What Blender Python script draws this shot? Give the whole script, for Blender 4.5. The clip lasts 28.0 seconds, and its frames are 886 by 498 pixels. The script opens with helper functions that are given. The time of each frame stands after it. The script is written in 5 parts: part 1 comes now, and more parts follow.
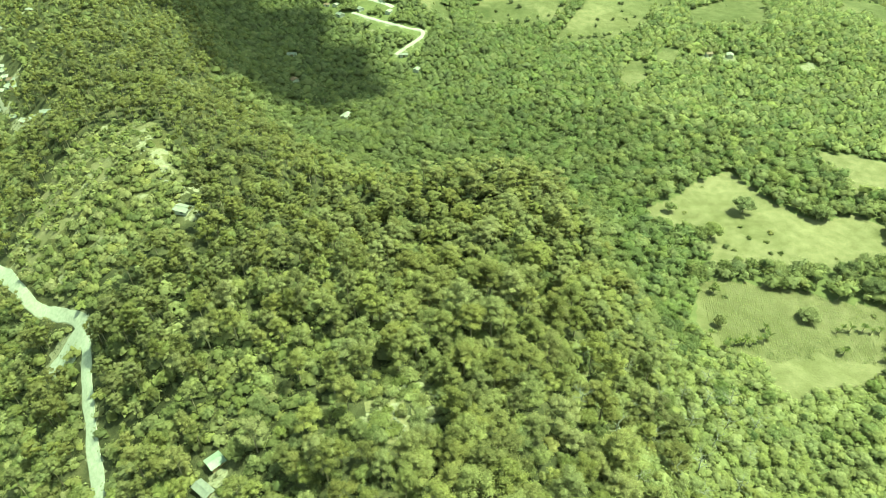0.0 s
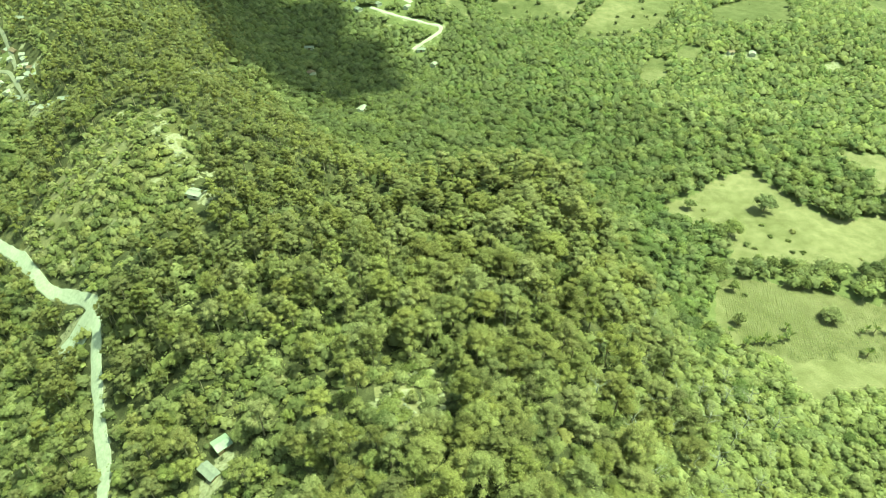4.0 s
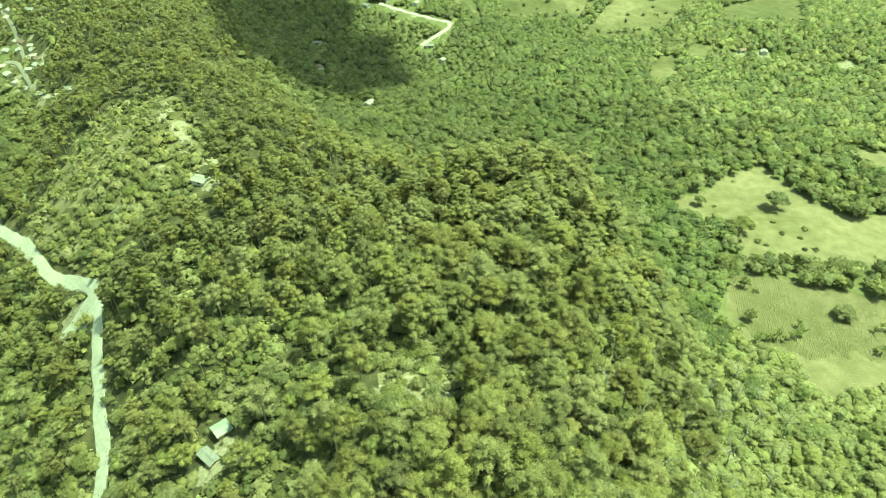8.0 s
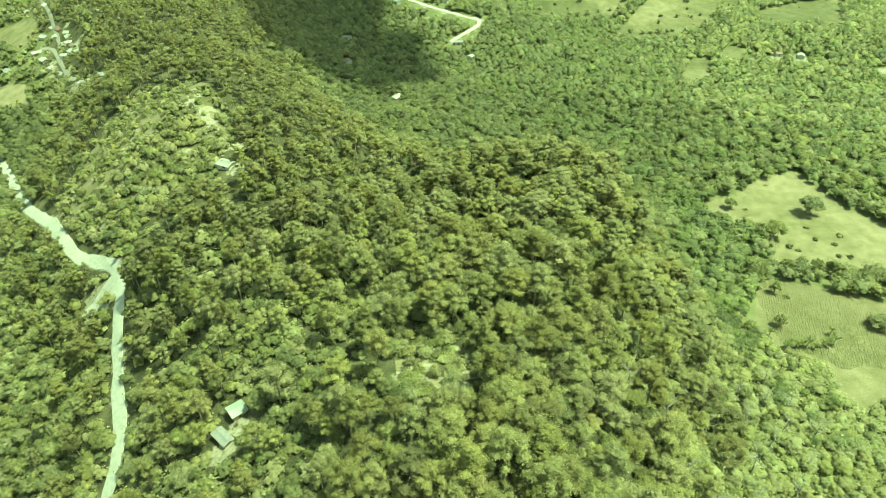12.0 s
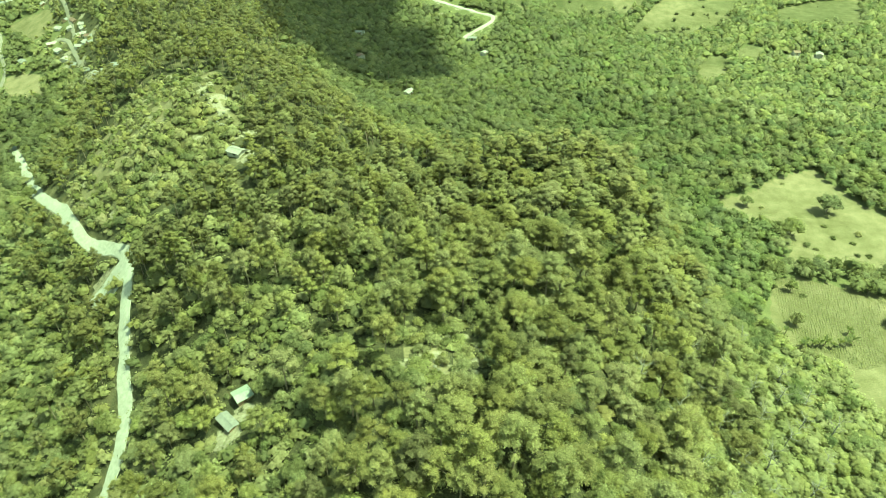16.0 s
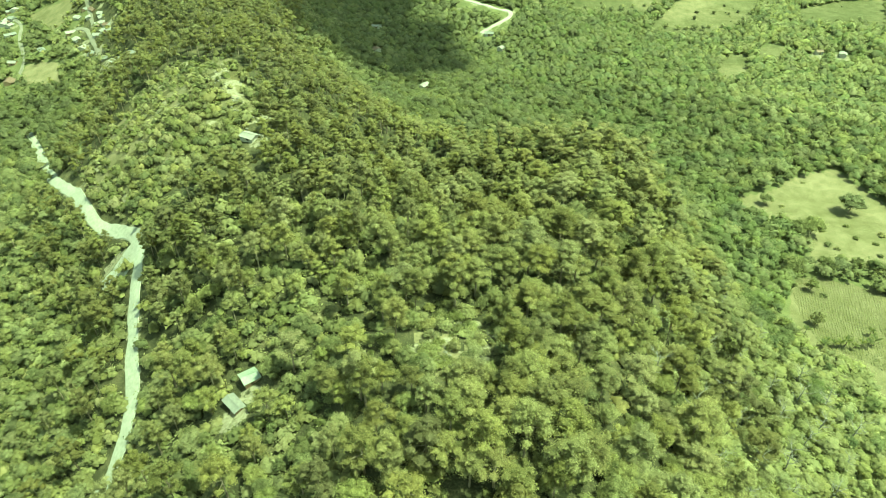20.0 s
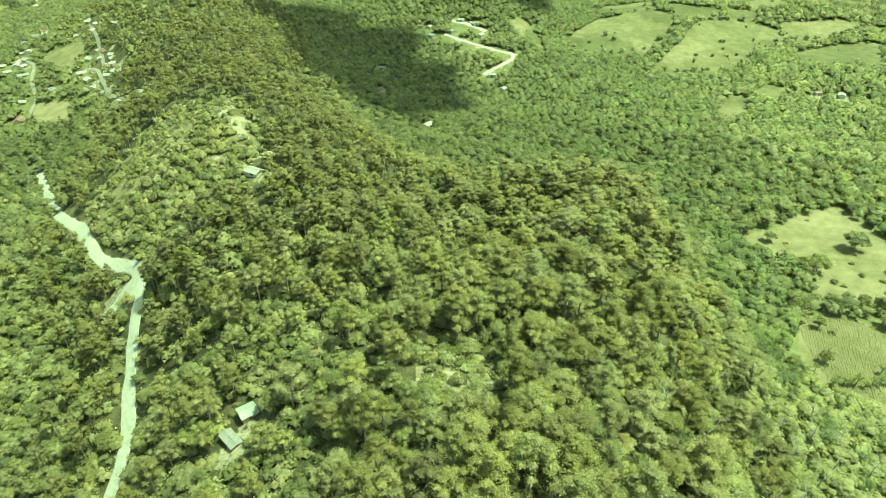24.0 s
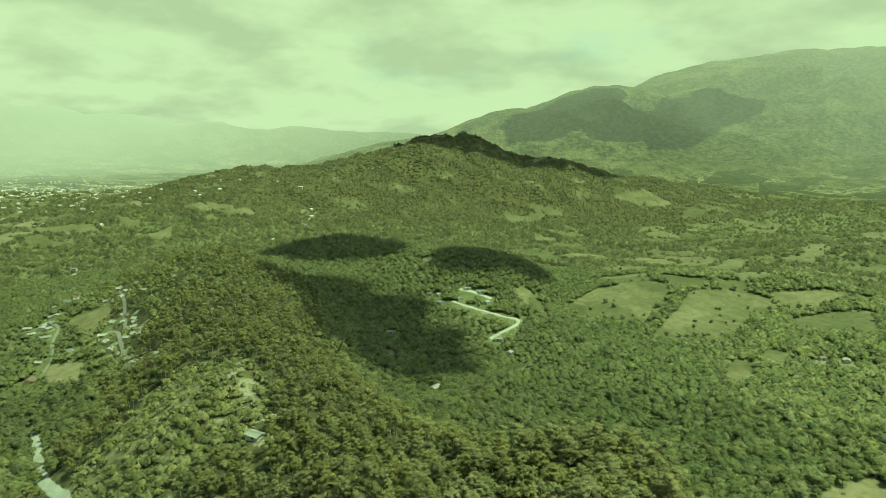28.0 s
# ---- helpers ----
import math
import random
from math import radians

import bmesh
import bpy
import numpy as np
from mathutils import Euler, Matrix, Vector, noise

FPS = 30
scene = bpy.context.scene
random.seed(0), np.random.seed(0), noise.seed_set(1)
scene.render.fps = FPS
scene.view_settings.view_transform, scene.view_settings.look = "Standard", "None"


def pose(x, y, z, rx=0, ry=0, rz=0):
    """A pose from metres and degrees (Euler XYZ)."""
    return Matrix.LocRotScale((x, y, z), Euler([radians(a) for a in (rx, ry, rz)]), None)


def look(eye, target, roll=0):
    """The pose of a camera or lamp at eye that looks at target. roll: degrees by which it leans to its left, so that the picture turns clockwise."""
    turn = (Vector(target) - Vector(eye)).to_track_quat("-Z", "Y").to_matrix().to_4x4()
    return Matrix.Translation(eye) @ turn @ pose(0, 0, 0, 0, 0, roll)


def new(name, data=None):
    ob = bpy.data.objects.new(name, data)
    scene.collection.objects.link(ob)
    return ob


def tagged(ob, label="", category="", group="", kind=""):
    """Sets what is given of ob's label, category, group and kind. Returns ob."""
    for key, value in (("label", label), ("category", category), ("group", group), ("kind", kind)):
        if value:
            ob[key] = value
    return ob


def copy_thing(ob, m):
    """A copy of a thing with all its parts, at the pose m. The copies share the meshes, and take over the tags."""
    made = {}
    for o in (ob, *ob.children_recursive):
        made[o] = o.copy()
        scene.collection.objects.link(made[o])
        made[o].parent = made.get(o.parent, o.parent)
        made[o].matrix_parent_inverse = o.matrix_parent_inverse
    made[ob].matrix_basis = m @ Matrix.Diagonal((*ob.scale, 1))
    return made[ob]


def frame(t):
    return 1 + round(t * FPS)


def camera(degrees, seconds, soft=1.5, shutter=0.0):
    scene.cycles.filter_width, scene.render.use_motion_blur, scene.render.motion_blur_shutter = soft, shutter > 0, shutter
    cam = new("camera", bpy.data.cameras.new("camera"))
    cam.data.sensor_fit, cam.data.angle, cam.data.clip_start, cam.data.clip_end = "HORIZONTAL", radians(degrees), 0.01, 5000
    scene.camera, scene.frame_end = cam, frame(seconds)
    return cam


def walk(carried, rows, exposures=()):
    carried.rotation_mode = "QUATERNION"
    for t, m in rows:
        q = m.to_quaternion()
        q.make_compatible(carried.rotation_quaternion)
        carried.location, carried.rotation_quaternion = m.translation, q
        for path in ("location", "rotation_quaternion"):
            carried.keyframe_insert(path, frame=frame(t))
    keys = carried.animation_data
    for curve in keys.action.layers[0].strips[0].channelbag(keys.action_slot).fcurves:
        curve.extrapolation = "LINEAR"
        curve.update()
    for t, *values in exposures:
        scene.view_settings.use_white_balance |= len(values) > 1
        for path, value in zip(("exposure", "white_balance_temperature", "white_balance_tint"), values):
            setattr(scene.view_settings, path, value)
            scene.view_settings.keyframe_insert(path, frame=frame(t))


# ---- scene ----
cam = camera(71.0, 28.0, soft=0.6)
METRES, EYE, TILT, LEAN, TURN = 30.0, 200.0, -38.0, 0.0, 0.0
ROWS = [
    (0.0, 0.0, 0.0, 0.0, 0.0, 0.0, -0.0),
    (0.5, -0.0051, 0.0159, -0.0196, 0.26, 0.03, -0.25),
    (1.0, -0.0021, 0.0319, -0.0353, 0.41, 0.05, -0.32),
    (1.5, -0.0022, 0.0485, -0.0519, 0.49, 0.05, -0.36),
    (2.0, -0.0035, 0.0623, -0.071, 0.62, 0.06, -0.51),
    (2.5, -0.0034, 0.0781, -0.0928, 0.75, 0.09, -0.6),
    (3.0, 0.0022, 0.0916, -0.1124, 0.79, 0.1, -0.65),
    (3.5, 0.0004, 0.1064, -0.1321, 1.04, 0.12, -0.85),
    (5.5, -0.0018, 0.161, -0.2106, 1.76, 0.25, -1.54),
    (6.0, -0.0045, 0.1795, -0.2326, 1.9, 0.28, -1.63),
    (6.5, -0.001, 0.1902, -0.2499, 1.1, 0.3, -0.96),
    (7.0, -0.0049, 0.2032, -0.2664, 1.22, 0.33, -1.07),
    (7.5, 0.001, 0.2185, -0.2824, 1.66, 0.33, -1.44),
    (8.0, -0.0003, 0.2298, -0.3005, 1.86, 0.36, -1.68),
    (8.5, -0.0018, 0.2424, -0.3169, 2.01, 0.39, -1.85),
    (9.0, -0.0018, 0.2573, -0.3326, 2.25, 0.38, -2.08),
    (9.5, -0.0028, 0.2678, -0.3471, 2.62, 0.41, -2.42),
    (10.0, -0.0009, 0.2777, -0.3631, 2.83, 0.44, -2.62),
    (10.5, 0.0001, 0.2887, -0.3786, 2.83, 0.49, -2.69),
    (11.0, -0.0024, 0.3024, -0.3944, 2.92, 0.51, -2.78),
    (11.5, -0.0029, 0.3149, -0.4085, 3.64, 0.48, -3.35),
    (12.0, -0.0034, 0.3268, -0.423, 3.89, 0.46, -3.57),
    (12.5, -0.0034, 0.3377, -0.4364, 4.16, 0.45, -3.78),
    (14.5, -0.0055, 0.3847, -0.4969, 4.65, 0.46, -4.26),
    (15.0, -0.0037, 0.3958, -0.5122, 4.63, 0.46, -4.22),
    (15.5, -0.0039, 0.4061, -0.5271, 4.7, 0.49, -4.29),
    (16.0, -0.0061, 0.4199, -0.5426, 4.81, 0.5, -4.42),
    (16.5, -0.0057, 0.4325, -0.5589, 4.92, 0.51, -4.55),
    (17.0, -0.0062, 0.4451, -0.5737, 5.09, 0.49, -4.74),
    (17.5, -0.0072, 0.4577, -0.5899, 5.5, 0.48, -5.1),
    (18.0, -0.0051, 0.4689, -0.6072, 5.53, 0.49, -5.16),
    (18.5, -0.004, 0.4805, -0.6245, 5.49, 0.51, -5.16),
    (19.0, -0.005, 0.496, -0.6402, 5.66, 0.5, -5.29),
    (19.5, -0.0042, 0.508, -0.6551, 5.84, 0.48, -5.42),
    (20.0, -0.0075, 0.5229, -0.6711, 5.96, 0.48, -5.54),
    (20.5, -0.0032, 0.5336, -0.6876, 6.14, 0.46, -5.66),
    (22.5, -0.0052, 0.5688, -0.7344, 5.81, 0.9, -5.35),
    (23.0, -0.0043, 0.5697, -0.733, 6.03, 1.15, -5.51),
    (23.5, -0.0029, 0.5673, -0.7302, 6.26, 2.55, -5.7),
    (24.0, -0.0005, 0.5658, -0.7303, 6.26, 4.15, -5.71),
    (24.5, 0.0007, 0.5642, -0.7294, 6.35, 5.75, -5.79),
    (25.0, -0.0016, 0.5618, -0.7266, 6.46, 7.65, -5.87),
    (25.5, -0.004, 0.5589, -0.7257, 6.52, 9.88, -5.95),
    (26.0, -0.0043, 0.5583, -0.7159, 6.54, 13.0, -5.96),
    (26.5, -0.0029, 0.5558, -0.7098, 6.58, 18.25, -5.98),
    (27.0, 0.0014, 0.5532, -0.7088, 6.64, 23.58, -6.01),
    (27.5, 0.0046, 0.5523, -0.7272, 6.73, 27.95, -6.06),
    (28.0, 0.0063, 0.5561, -0.7241, 6.85, 27.94, -6.21),
]
EXPOSURES = [(0.0, 1.22, 8450.0, -61.0), (22.5, 1.22, 8450.0, -61.0), (26.0, 1.20, 8450.0, -61.0), (27.0, 0.76, 8450.0, -61.0), (27.5, 0.34, 8450.0, -61.0), (28.0, 0.22, 8450.0, -61.0)]
walk(cam, [(t, pose(0, 0, EYE, TILT, LEAN, TURN) @ pose(METRES * x, METRES * y, METRES * z, 90 + pitch, roll, yaw)) for t, x, y, z, yaw, pitch, roll in ROWS], EXPOSURES)

# ---- sky and sun ----
TO_SUN = Vector((0.37, 0.03, 0.93)).normalized()
world = bpy.data.worlds.new("sky")
scene.world = world
world.use_nodes = True
wn, wl = world.node_tree.nodes, world.node_tree.links
wn.clear()
sky = wn.new("ShaderNodeTexSky")
sky.sky_type, sky.sun_disc = "NISHITA", False
sky.sun_elevation, sky.sun_rotation = math.asin(TO_SUN.z), math.atan2(TO_SUN.x, TO_SUN.y)
sky.air_density, sky.dust_density = 1.0, 2.5
coord = wn.new("ShaderNodeTexCoord")
split = wn.new("ShaderNodeSeparateXYZ")
wl.new(coord.outputs["Generated"], split.inputs[0])
lift = wn.new("ShaderNodeMath")
lift.operation = "ADD"
lift.inputs[1].default_value = 0.30
wl.new(split.outputs["Z"], lift.inputs[0])
floor_z = wn.new("ShaderNodeMath")
floor_z.operation = "MAXIMUM"
floor_z.inputs[1].default_value = 0.05
wl.new(lift.outputs[0], floor_z.inputs[0])
plane = wn.new("ShaderNodeVectorMath")
plane.operation = "DIVIDE"
wl.new(coord.outputs["Generated"], plane.inputs[0])
wl.new(floor_z.outputs[0], plane.inputs[1])
cloud_tex = wn.new("ShaderNodeTexNoise")
cloud_tex.inputs["Scale"].default_value, cloud_tex.inputs["Detail"].default_value = 0.9, 9.0
cloud_tex.inputs["Roughness"].default_value = 0.55
wl.new(plane.outputs[0], cloud_tex.inputs["Vector"])
cover = wn.new("ShaderNodeMapRange")
cover.inputs["From Min"].default_value, cover.inputs["From Max"].default_value = 0.10, 0.42
wl.new(cloud_tex.outputs["Fac"], cover.inputs["Value"])
belly_tex = wn.new("ShaderNodeTexNoise")
belly_tex.inputs["Scale"].default_value, belly_tex.inputs["Detail"].default_value = 2.3, 10.0
belly_tex.inputs["Roughness"].default_value = 0.52
wl.new(plane.outputs[0], belly_tex.inputs["Vector"])
belly = wn.new("ShaderNodeValToRGB")
belly.color_ramp.elements[0].position, belly.color_ramp.elements[0].color = 0.40, (3.45, 3.33, 3.05, 1)
belly.color_ramp.elements[1].position, belly.color_ramp.elements[1].color = 0.58, (4.5, 4.38, 3.97, 1)
wl.new(belly_tex.outputs["Fac"], belly.inputs["Fac"])
veil = wn.new("ShaderNodeMix")
veil.data_type = "RGBA"
gaps = wn.new("ShaderNodeMapRange")
for key, val in (("From Min", 0.22), ("From Max", 0.55), ("To Min", 1.0), ("To Max", 0.12)):
    gaps.inputs[key].default_value = val
wl.new(split.outputs["Z"], gaps.inputs["Value"])
share = wn.new("ShaderNodeMath")
share.operation = "MULTIPLY"
wl.new(cover.outputs["Result"], share.inputs[0])
wl.new(gaps.outputs["Result"], share.inputs[1])
wl.new(share.outputs[0], veil.inputs["Factor"])
wl.new(sky.outputs["Color"], veil.inputs["A"])
wl.new(belly.outputs["Color"], veil.inputs["B"])
back = wn.new("ShaderNodeBackground")
back.inputs["Strength"].default_value = 0.15
wl.new(veil.outputs["Result"], back.inputs["Color"])
wout = wn.new("ShaderNodeOutputWorld")
wl.new(back.outputs[0], wout.inputs["Surface"])

sun_data = bpy.data.lights.new("sun", "SUN")
sun_data.energy, sun_data.angle, sun_data.color = 5.0, radians(0.53), (1.0, 0.96, 0.88)
sun = new("sun", sun_data)
sun.matrix_world = look(TO_SUN * 900, (0, 0, 0))

# ---- materials ----
def material(name, rough=0.8):
    m = bpy.data.materials.new(name)
    m.use_nodes = True
    n, l = m.node_tree.nodes, m.node_tree.links
    b = n["Principled BSDF"]
    b.inputs["Roughness"].default_value = rough
    return m, n, l, b


def tex(n, l, scale, detail=4.0, vector=None, rough=0.55):
    t = n.new("ShaderNodeTexNoise")
    t.inputs["Scale"].default_value, t.inputs["Detail"].default_value, t.inputs["Roughness"].default_value = scale, detail, rough
    if vector is not None:
        l.new(vector, t.inputs["Vector"])
    return t.outputs["Fac"]


def place(n, l):
    g = n.new("ShaderNodeNewGeometry")
    return g.outputs["Position"]


def ramp(n, l, fac, stops):
    r = n.new("ShaderNodeValToRGB")
    e = r.color_ramp.elements
    while len(e) < len(stops):
        e.new(0.5)
    for k, (p, c) in enumerate(stops):
        e[k].position, e[k].color = p, (*c, 1)
    l.new(fac, r.inputs["Fac"])
    return r.outputs["Color"]


def blend(n, l, fac, a, b, how="MIX"):
    x = n.new("ShaderNodeMix")
    x.data_type, x.blend_type = "RGBA", how
    if isinstance(fac, float):
        x.inputs["Factor"].default_value = fac
    else:
        l.new(fac, x.inputs["Factor"])
    for key, v in (("A", a), ("B", b)):
        if isinstance(v, tuple):
            x.inputs[key].default_value = (*v, 1)
        else:
            l.new(v, x.inputs[key])
    return x.outputs["Result"]


def calc(n, l, how, a, b):
    x = n.new("ShaderNodeMath")
    x.operation = how
    for k, v in enumerate((a, b)):
        if isinstance(v, (int, float)):
            x.inputs[k].default_value = v
        else:
            l.new(v, x.inputs[k])
    return x.outputs[0]


def spread(n, l, v, a, b, lo=0.0, hi=1.0):
    x = n.new("ShaderNodeMapRange")
    for key, val in (("From Min", a), ("From Max", b), ("To Min", lo), ("To Max", hi)):
        x.inputs[key].default_value = val
    l.new(v, x.inputs["Value"])
    return x.outputs["Result"]


def read(n, name):
    a = n.new("ShaderNodeAttribute")
    a.attribute_name = name
    return a.outputs["Fac"]


def relief(n, l, b, fac, strength, distance):
    u = n.new("ShaderNodeBump")
    u.inputs["Strength"].default_value, u.inputs["Distance"].default_value = strength, distance
    l.new(fac, u.inputs["Height"])
    l.new(u.outputs["Normal"], b.inputs["Normal"])


def leaf_material(name, stops, own, glow=0.42, vary=0.0):
    """Foliage: tone from plant to plant and from leaf to leaf; thin leaves let light through."""
    m, n, l, b = material(name, 0.62)
    if own:
        tone = n.new("ShaderNodeObjectInfo").outputs["Random"]
    else:
        tone = read(n, "tone")
    vary = vary or (0.36 if own else 0.24)
    leaf = n.new("ShaderNodeNewGeometry").outputs["Random Per Island"]
    stand = tex(n, l, 0.013, 3.0, place(n, l))
    mixed = calc(n, l, "ADD", calc(n, l, "MULTIPLY", tone, 0.64), calc(n, l, "MULTIPLY", stand, 0.30))
    col = ramp(n, l, mixed, stops)
    shade = spread(n, l, leaf, 0.0, 1.0, 1 - vary, 1 + vary)
    grain = spread(n, l, tex(n, l, 4.6, 3.0, place(n, l), 0.7), 0.3, 0.7, 1 - vary, 1 + vary)
    shade = calc(n, l, "MULTIPLY", shade, grain)
    hsv = n.new("ShaderNodeHueSaturation")
    l.new(col, hsv.inputs["Color"])
    l.new(shade, hsv.inputs["Value"])
    kind = calc(n, l, "FRACT", calc(n, l, "MULTIPLY", tone, 7.31), 0)
    l.new(spread(n, l, kind, 0.0, 1.0, 0.492, 0.510), hsv.inputs["Hue"])
    l.new(spread(n, l, calc(n, l, "FRACT", calc(n, l, "MULTIPLY", tone, 17.7), 0), 0.0, 1.0, 0.90, 1.16), hsv.inputs["Saturation"])
    l.new(hsv.outputs["Color"], b.inputs["Base Color"])
    b.inputs["Specular IOR Level"].default_value = 0.15
    tr = n.new("ShaderNodeBsdfTranslucent")
    l.new(hsv.outputs["Color"], tr.inputs["Color"])
    mix = n.new("ShaderNodeMixShader")
    mix.inputs["Fac"].default_value = glow
    l.new(b.outputs[0], mix.inputs[1])
    l.new(tr.outputs[0], mix.inputs[2])
    l.new(mix.outputs[0], n["Material Output"].inputs["Surface"])
    return m


PINE = [(0.08, (0.132, 0.124, 0.058)), (0.5, (0.236, 0.219, 0.105)), (0.92, (0.294, 0.274, 0.138))]
BROAD = [(0.10, (0.118, 0.124, 0.061)), (0.5, (0.196, 0.196, 0.098)), (0.90, (0.264, 0.256, 0.132))]
LUSH = [(0.10, (0.108, 0.123, 0.058)), (0.5, (0.186, 0.199, 0.094)), (0.90, (0.250, 0.258, 0.126))]
# light green foliage, lightened further to carry the eastern slope's sunlight
PALE_LIT = [(0.15, (0.200, 0.198, 0.097)), (0.5, (0.268, 0.264, 0.131)), (0.85, (0.325, 0.315, 0.163))]
BUSH = [(0.15, (0.125, 0.130, 0.062)), (0.5, (0.20, 0.195, 0.095)), (0.85, (0.29, 0.265, 0.14))]
mat_pine, mat_pine_stand = leaf_material("pine_needles", PINE, True), leaf_material("pine_stand", PINE, False)
mat_broad, mat_broad_stand = leaf_material("broad_leaves", BROAD, True), leaf_material("broadleaf_stand", BROAD, False)
mat_lush, mat_lush_stand = leaf_material("lush_leaves", LUSH, True), leaf_material("lush_stand", LUSH, False)
# far woods: bluer, softer, more translucent leaf colours stand in for haze
HAZY_LEAVES = [(0.2, (0.092, 0.094, 0.050)), (0.5, (0.172, 0.168, 0.090)), (0.8, (0.258, 0.240, 0.132))]
mat_far_stand = leaf_material("distant_leaves", HAZY_LEAVES, False, 0.6, 0.2)
mat_bush, mat_bush_stand = leaf_material("bush_leaves", BUSH, True), leaf_material("scrub", BUSH, False)
mat_pale, mat_pale_stand = leaf_material("pale_lit_leaves", PALE_LIT, True, 0.46), leaf_material("pale_lit_stand", PALE_LIT, False, 0.46)
mat_banana = leaf_material("banana_leaf", [(0.2, (0.12, 0.135, 0.055)), (0.8, (0.20, 0.20, 0.08))], True)


def bark_material(name, dark, light):
    m, n, l, b = material(name, 0.9)
    p = place(n, l)
    f = tex(n, l, 2.2, 5.0, p)
    l.new(ramp(n, l, f, [(0.35, dark), (0.65, light)]), b.inputs["Base Color"])
    relief(n, l, b, tex(n, l, 9.0, 3.0, p), 0.6, 0.04)
    return m


mat_bark = bark_material("bark", (0.13, 0.10, 0.075), (0.36, 0.30, 0.23))
mat_pale_bark = bark_material("pale_bark", (0.16, 0.15, 0.125), (0.33, 0.31, 0.27))


def ground_material():
    m, n, l, b = material("ground_cover", 0.95)
    p = place(n, l)
    big, mid, fine = tex(n, l, 0.02, 4.0, p), tex(n, l, 0.16, 5.0, p), tex(n, l, 1.1, 6.0, p, 0.65)
    litter = calc(n, l, "ADD", calc(n, l, "MULTIPLY", mid, 0.5), calc(n, l, "MULTIPLY", tex(n, l, 2.6, 5.0, p, 0.7), 0.5))
    floor_c = ramp(n, l, litter, [(0.36, (0.022, 0.023, 0.013)), (0.5, (0.056, 0.055, 0.030)), (0.64, (0.125, 0.112, 0.064))])
    grass = ramp(n, l, calc(n, l, "ADD", calc(n, l, "MULTIPLY", big, 0.55), calc(n, l, "MULTIPLY", mid, 0.45)),
                 [(0.36, (0.118, 0.117, 0.070)), (0.5, (0.162, 0.154, 0.104)), (0.64, (0.212, 0.194, 0.142))])
    lush = ramp(n, l, mid, [(0.3, (0.090, 0.095, 0.046)), (0.7, (0.135, 0.138, 0.066))])
    bare = ramp(n, l, fine, [(0.3, (0.16, 0.145, 0.10)), (0.7, (0.27, 0.25, 0.185))])
    wob = spread(n, l, fine, 0.2, 0.8, -0.22, 0.22)

    def edge(name):
        return spread(n, l, calc(n, l, "ADD", read(n, name), wob), 0.42, 0.58)
    heath = ramp(n, l, litter, [(0.36, (0.046, 0.047, 0.023)), (0.62, (0.110, 0.096, 0.048))])
    plot = read(n, "plot_tone")
    tint = ramp(n, l, plot, [(0.0, (0.46, 0.50, 0.36)), (0.5, (0.68, 0.69, 0.54)), (1.0, (0.97, 0.91, 0.79))])
    grass = blend(n, l, 1.0, grass, tint, "MULTIPLY")
    c = blend(n, l, edge("heath"), floor_c, heath)
    c = blend(n, l, edge("lush"), c, lush)
    c = blend(n, l, edge("pasture"), c, grass)
    worn = spread(n, l, tex(n, l, 0.42, 6.0, p, 0.7), 0.3, 0.7, -0.42, 0.42)
    c = blend(n, l, spread(n, l, calc(n, l, "ADD", calc(n, l, "MULTIPLY", read(n, "bare"), 0.62), worn), 0.40, 0.56), c, bare)
    grain = spread(n, l, tex(n, l, 2.1, 7.0, p, 0.7), 0.25, 0.75, 0.62, 1.38)
    hsv = n.new("ShaderNodeHueSaturation")
    l.new(c, hsv.inputs["Color"])
    l.new(grain, hsv.inputs["Value"])
    l.new(hsv.outputs["Color"], b.inputs["Base Color"])
    b.inputs["Specular IOR Level"].default_value = 0.1
    relief(n, l, b, fine, 0.8, 0.35)
    return m


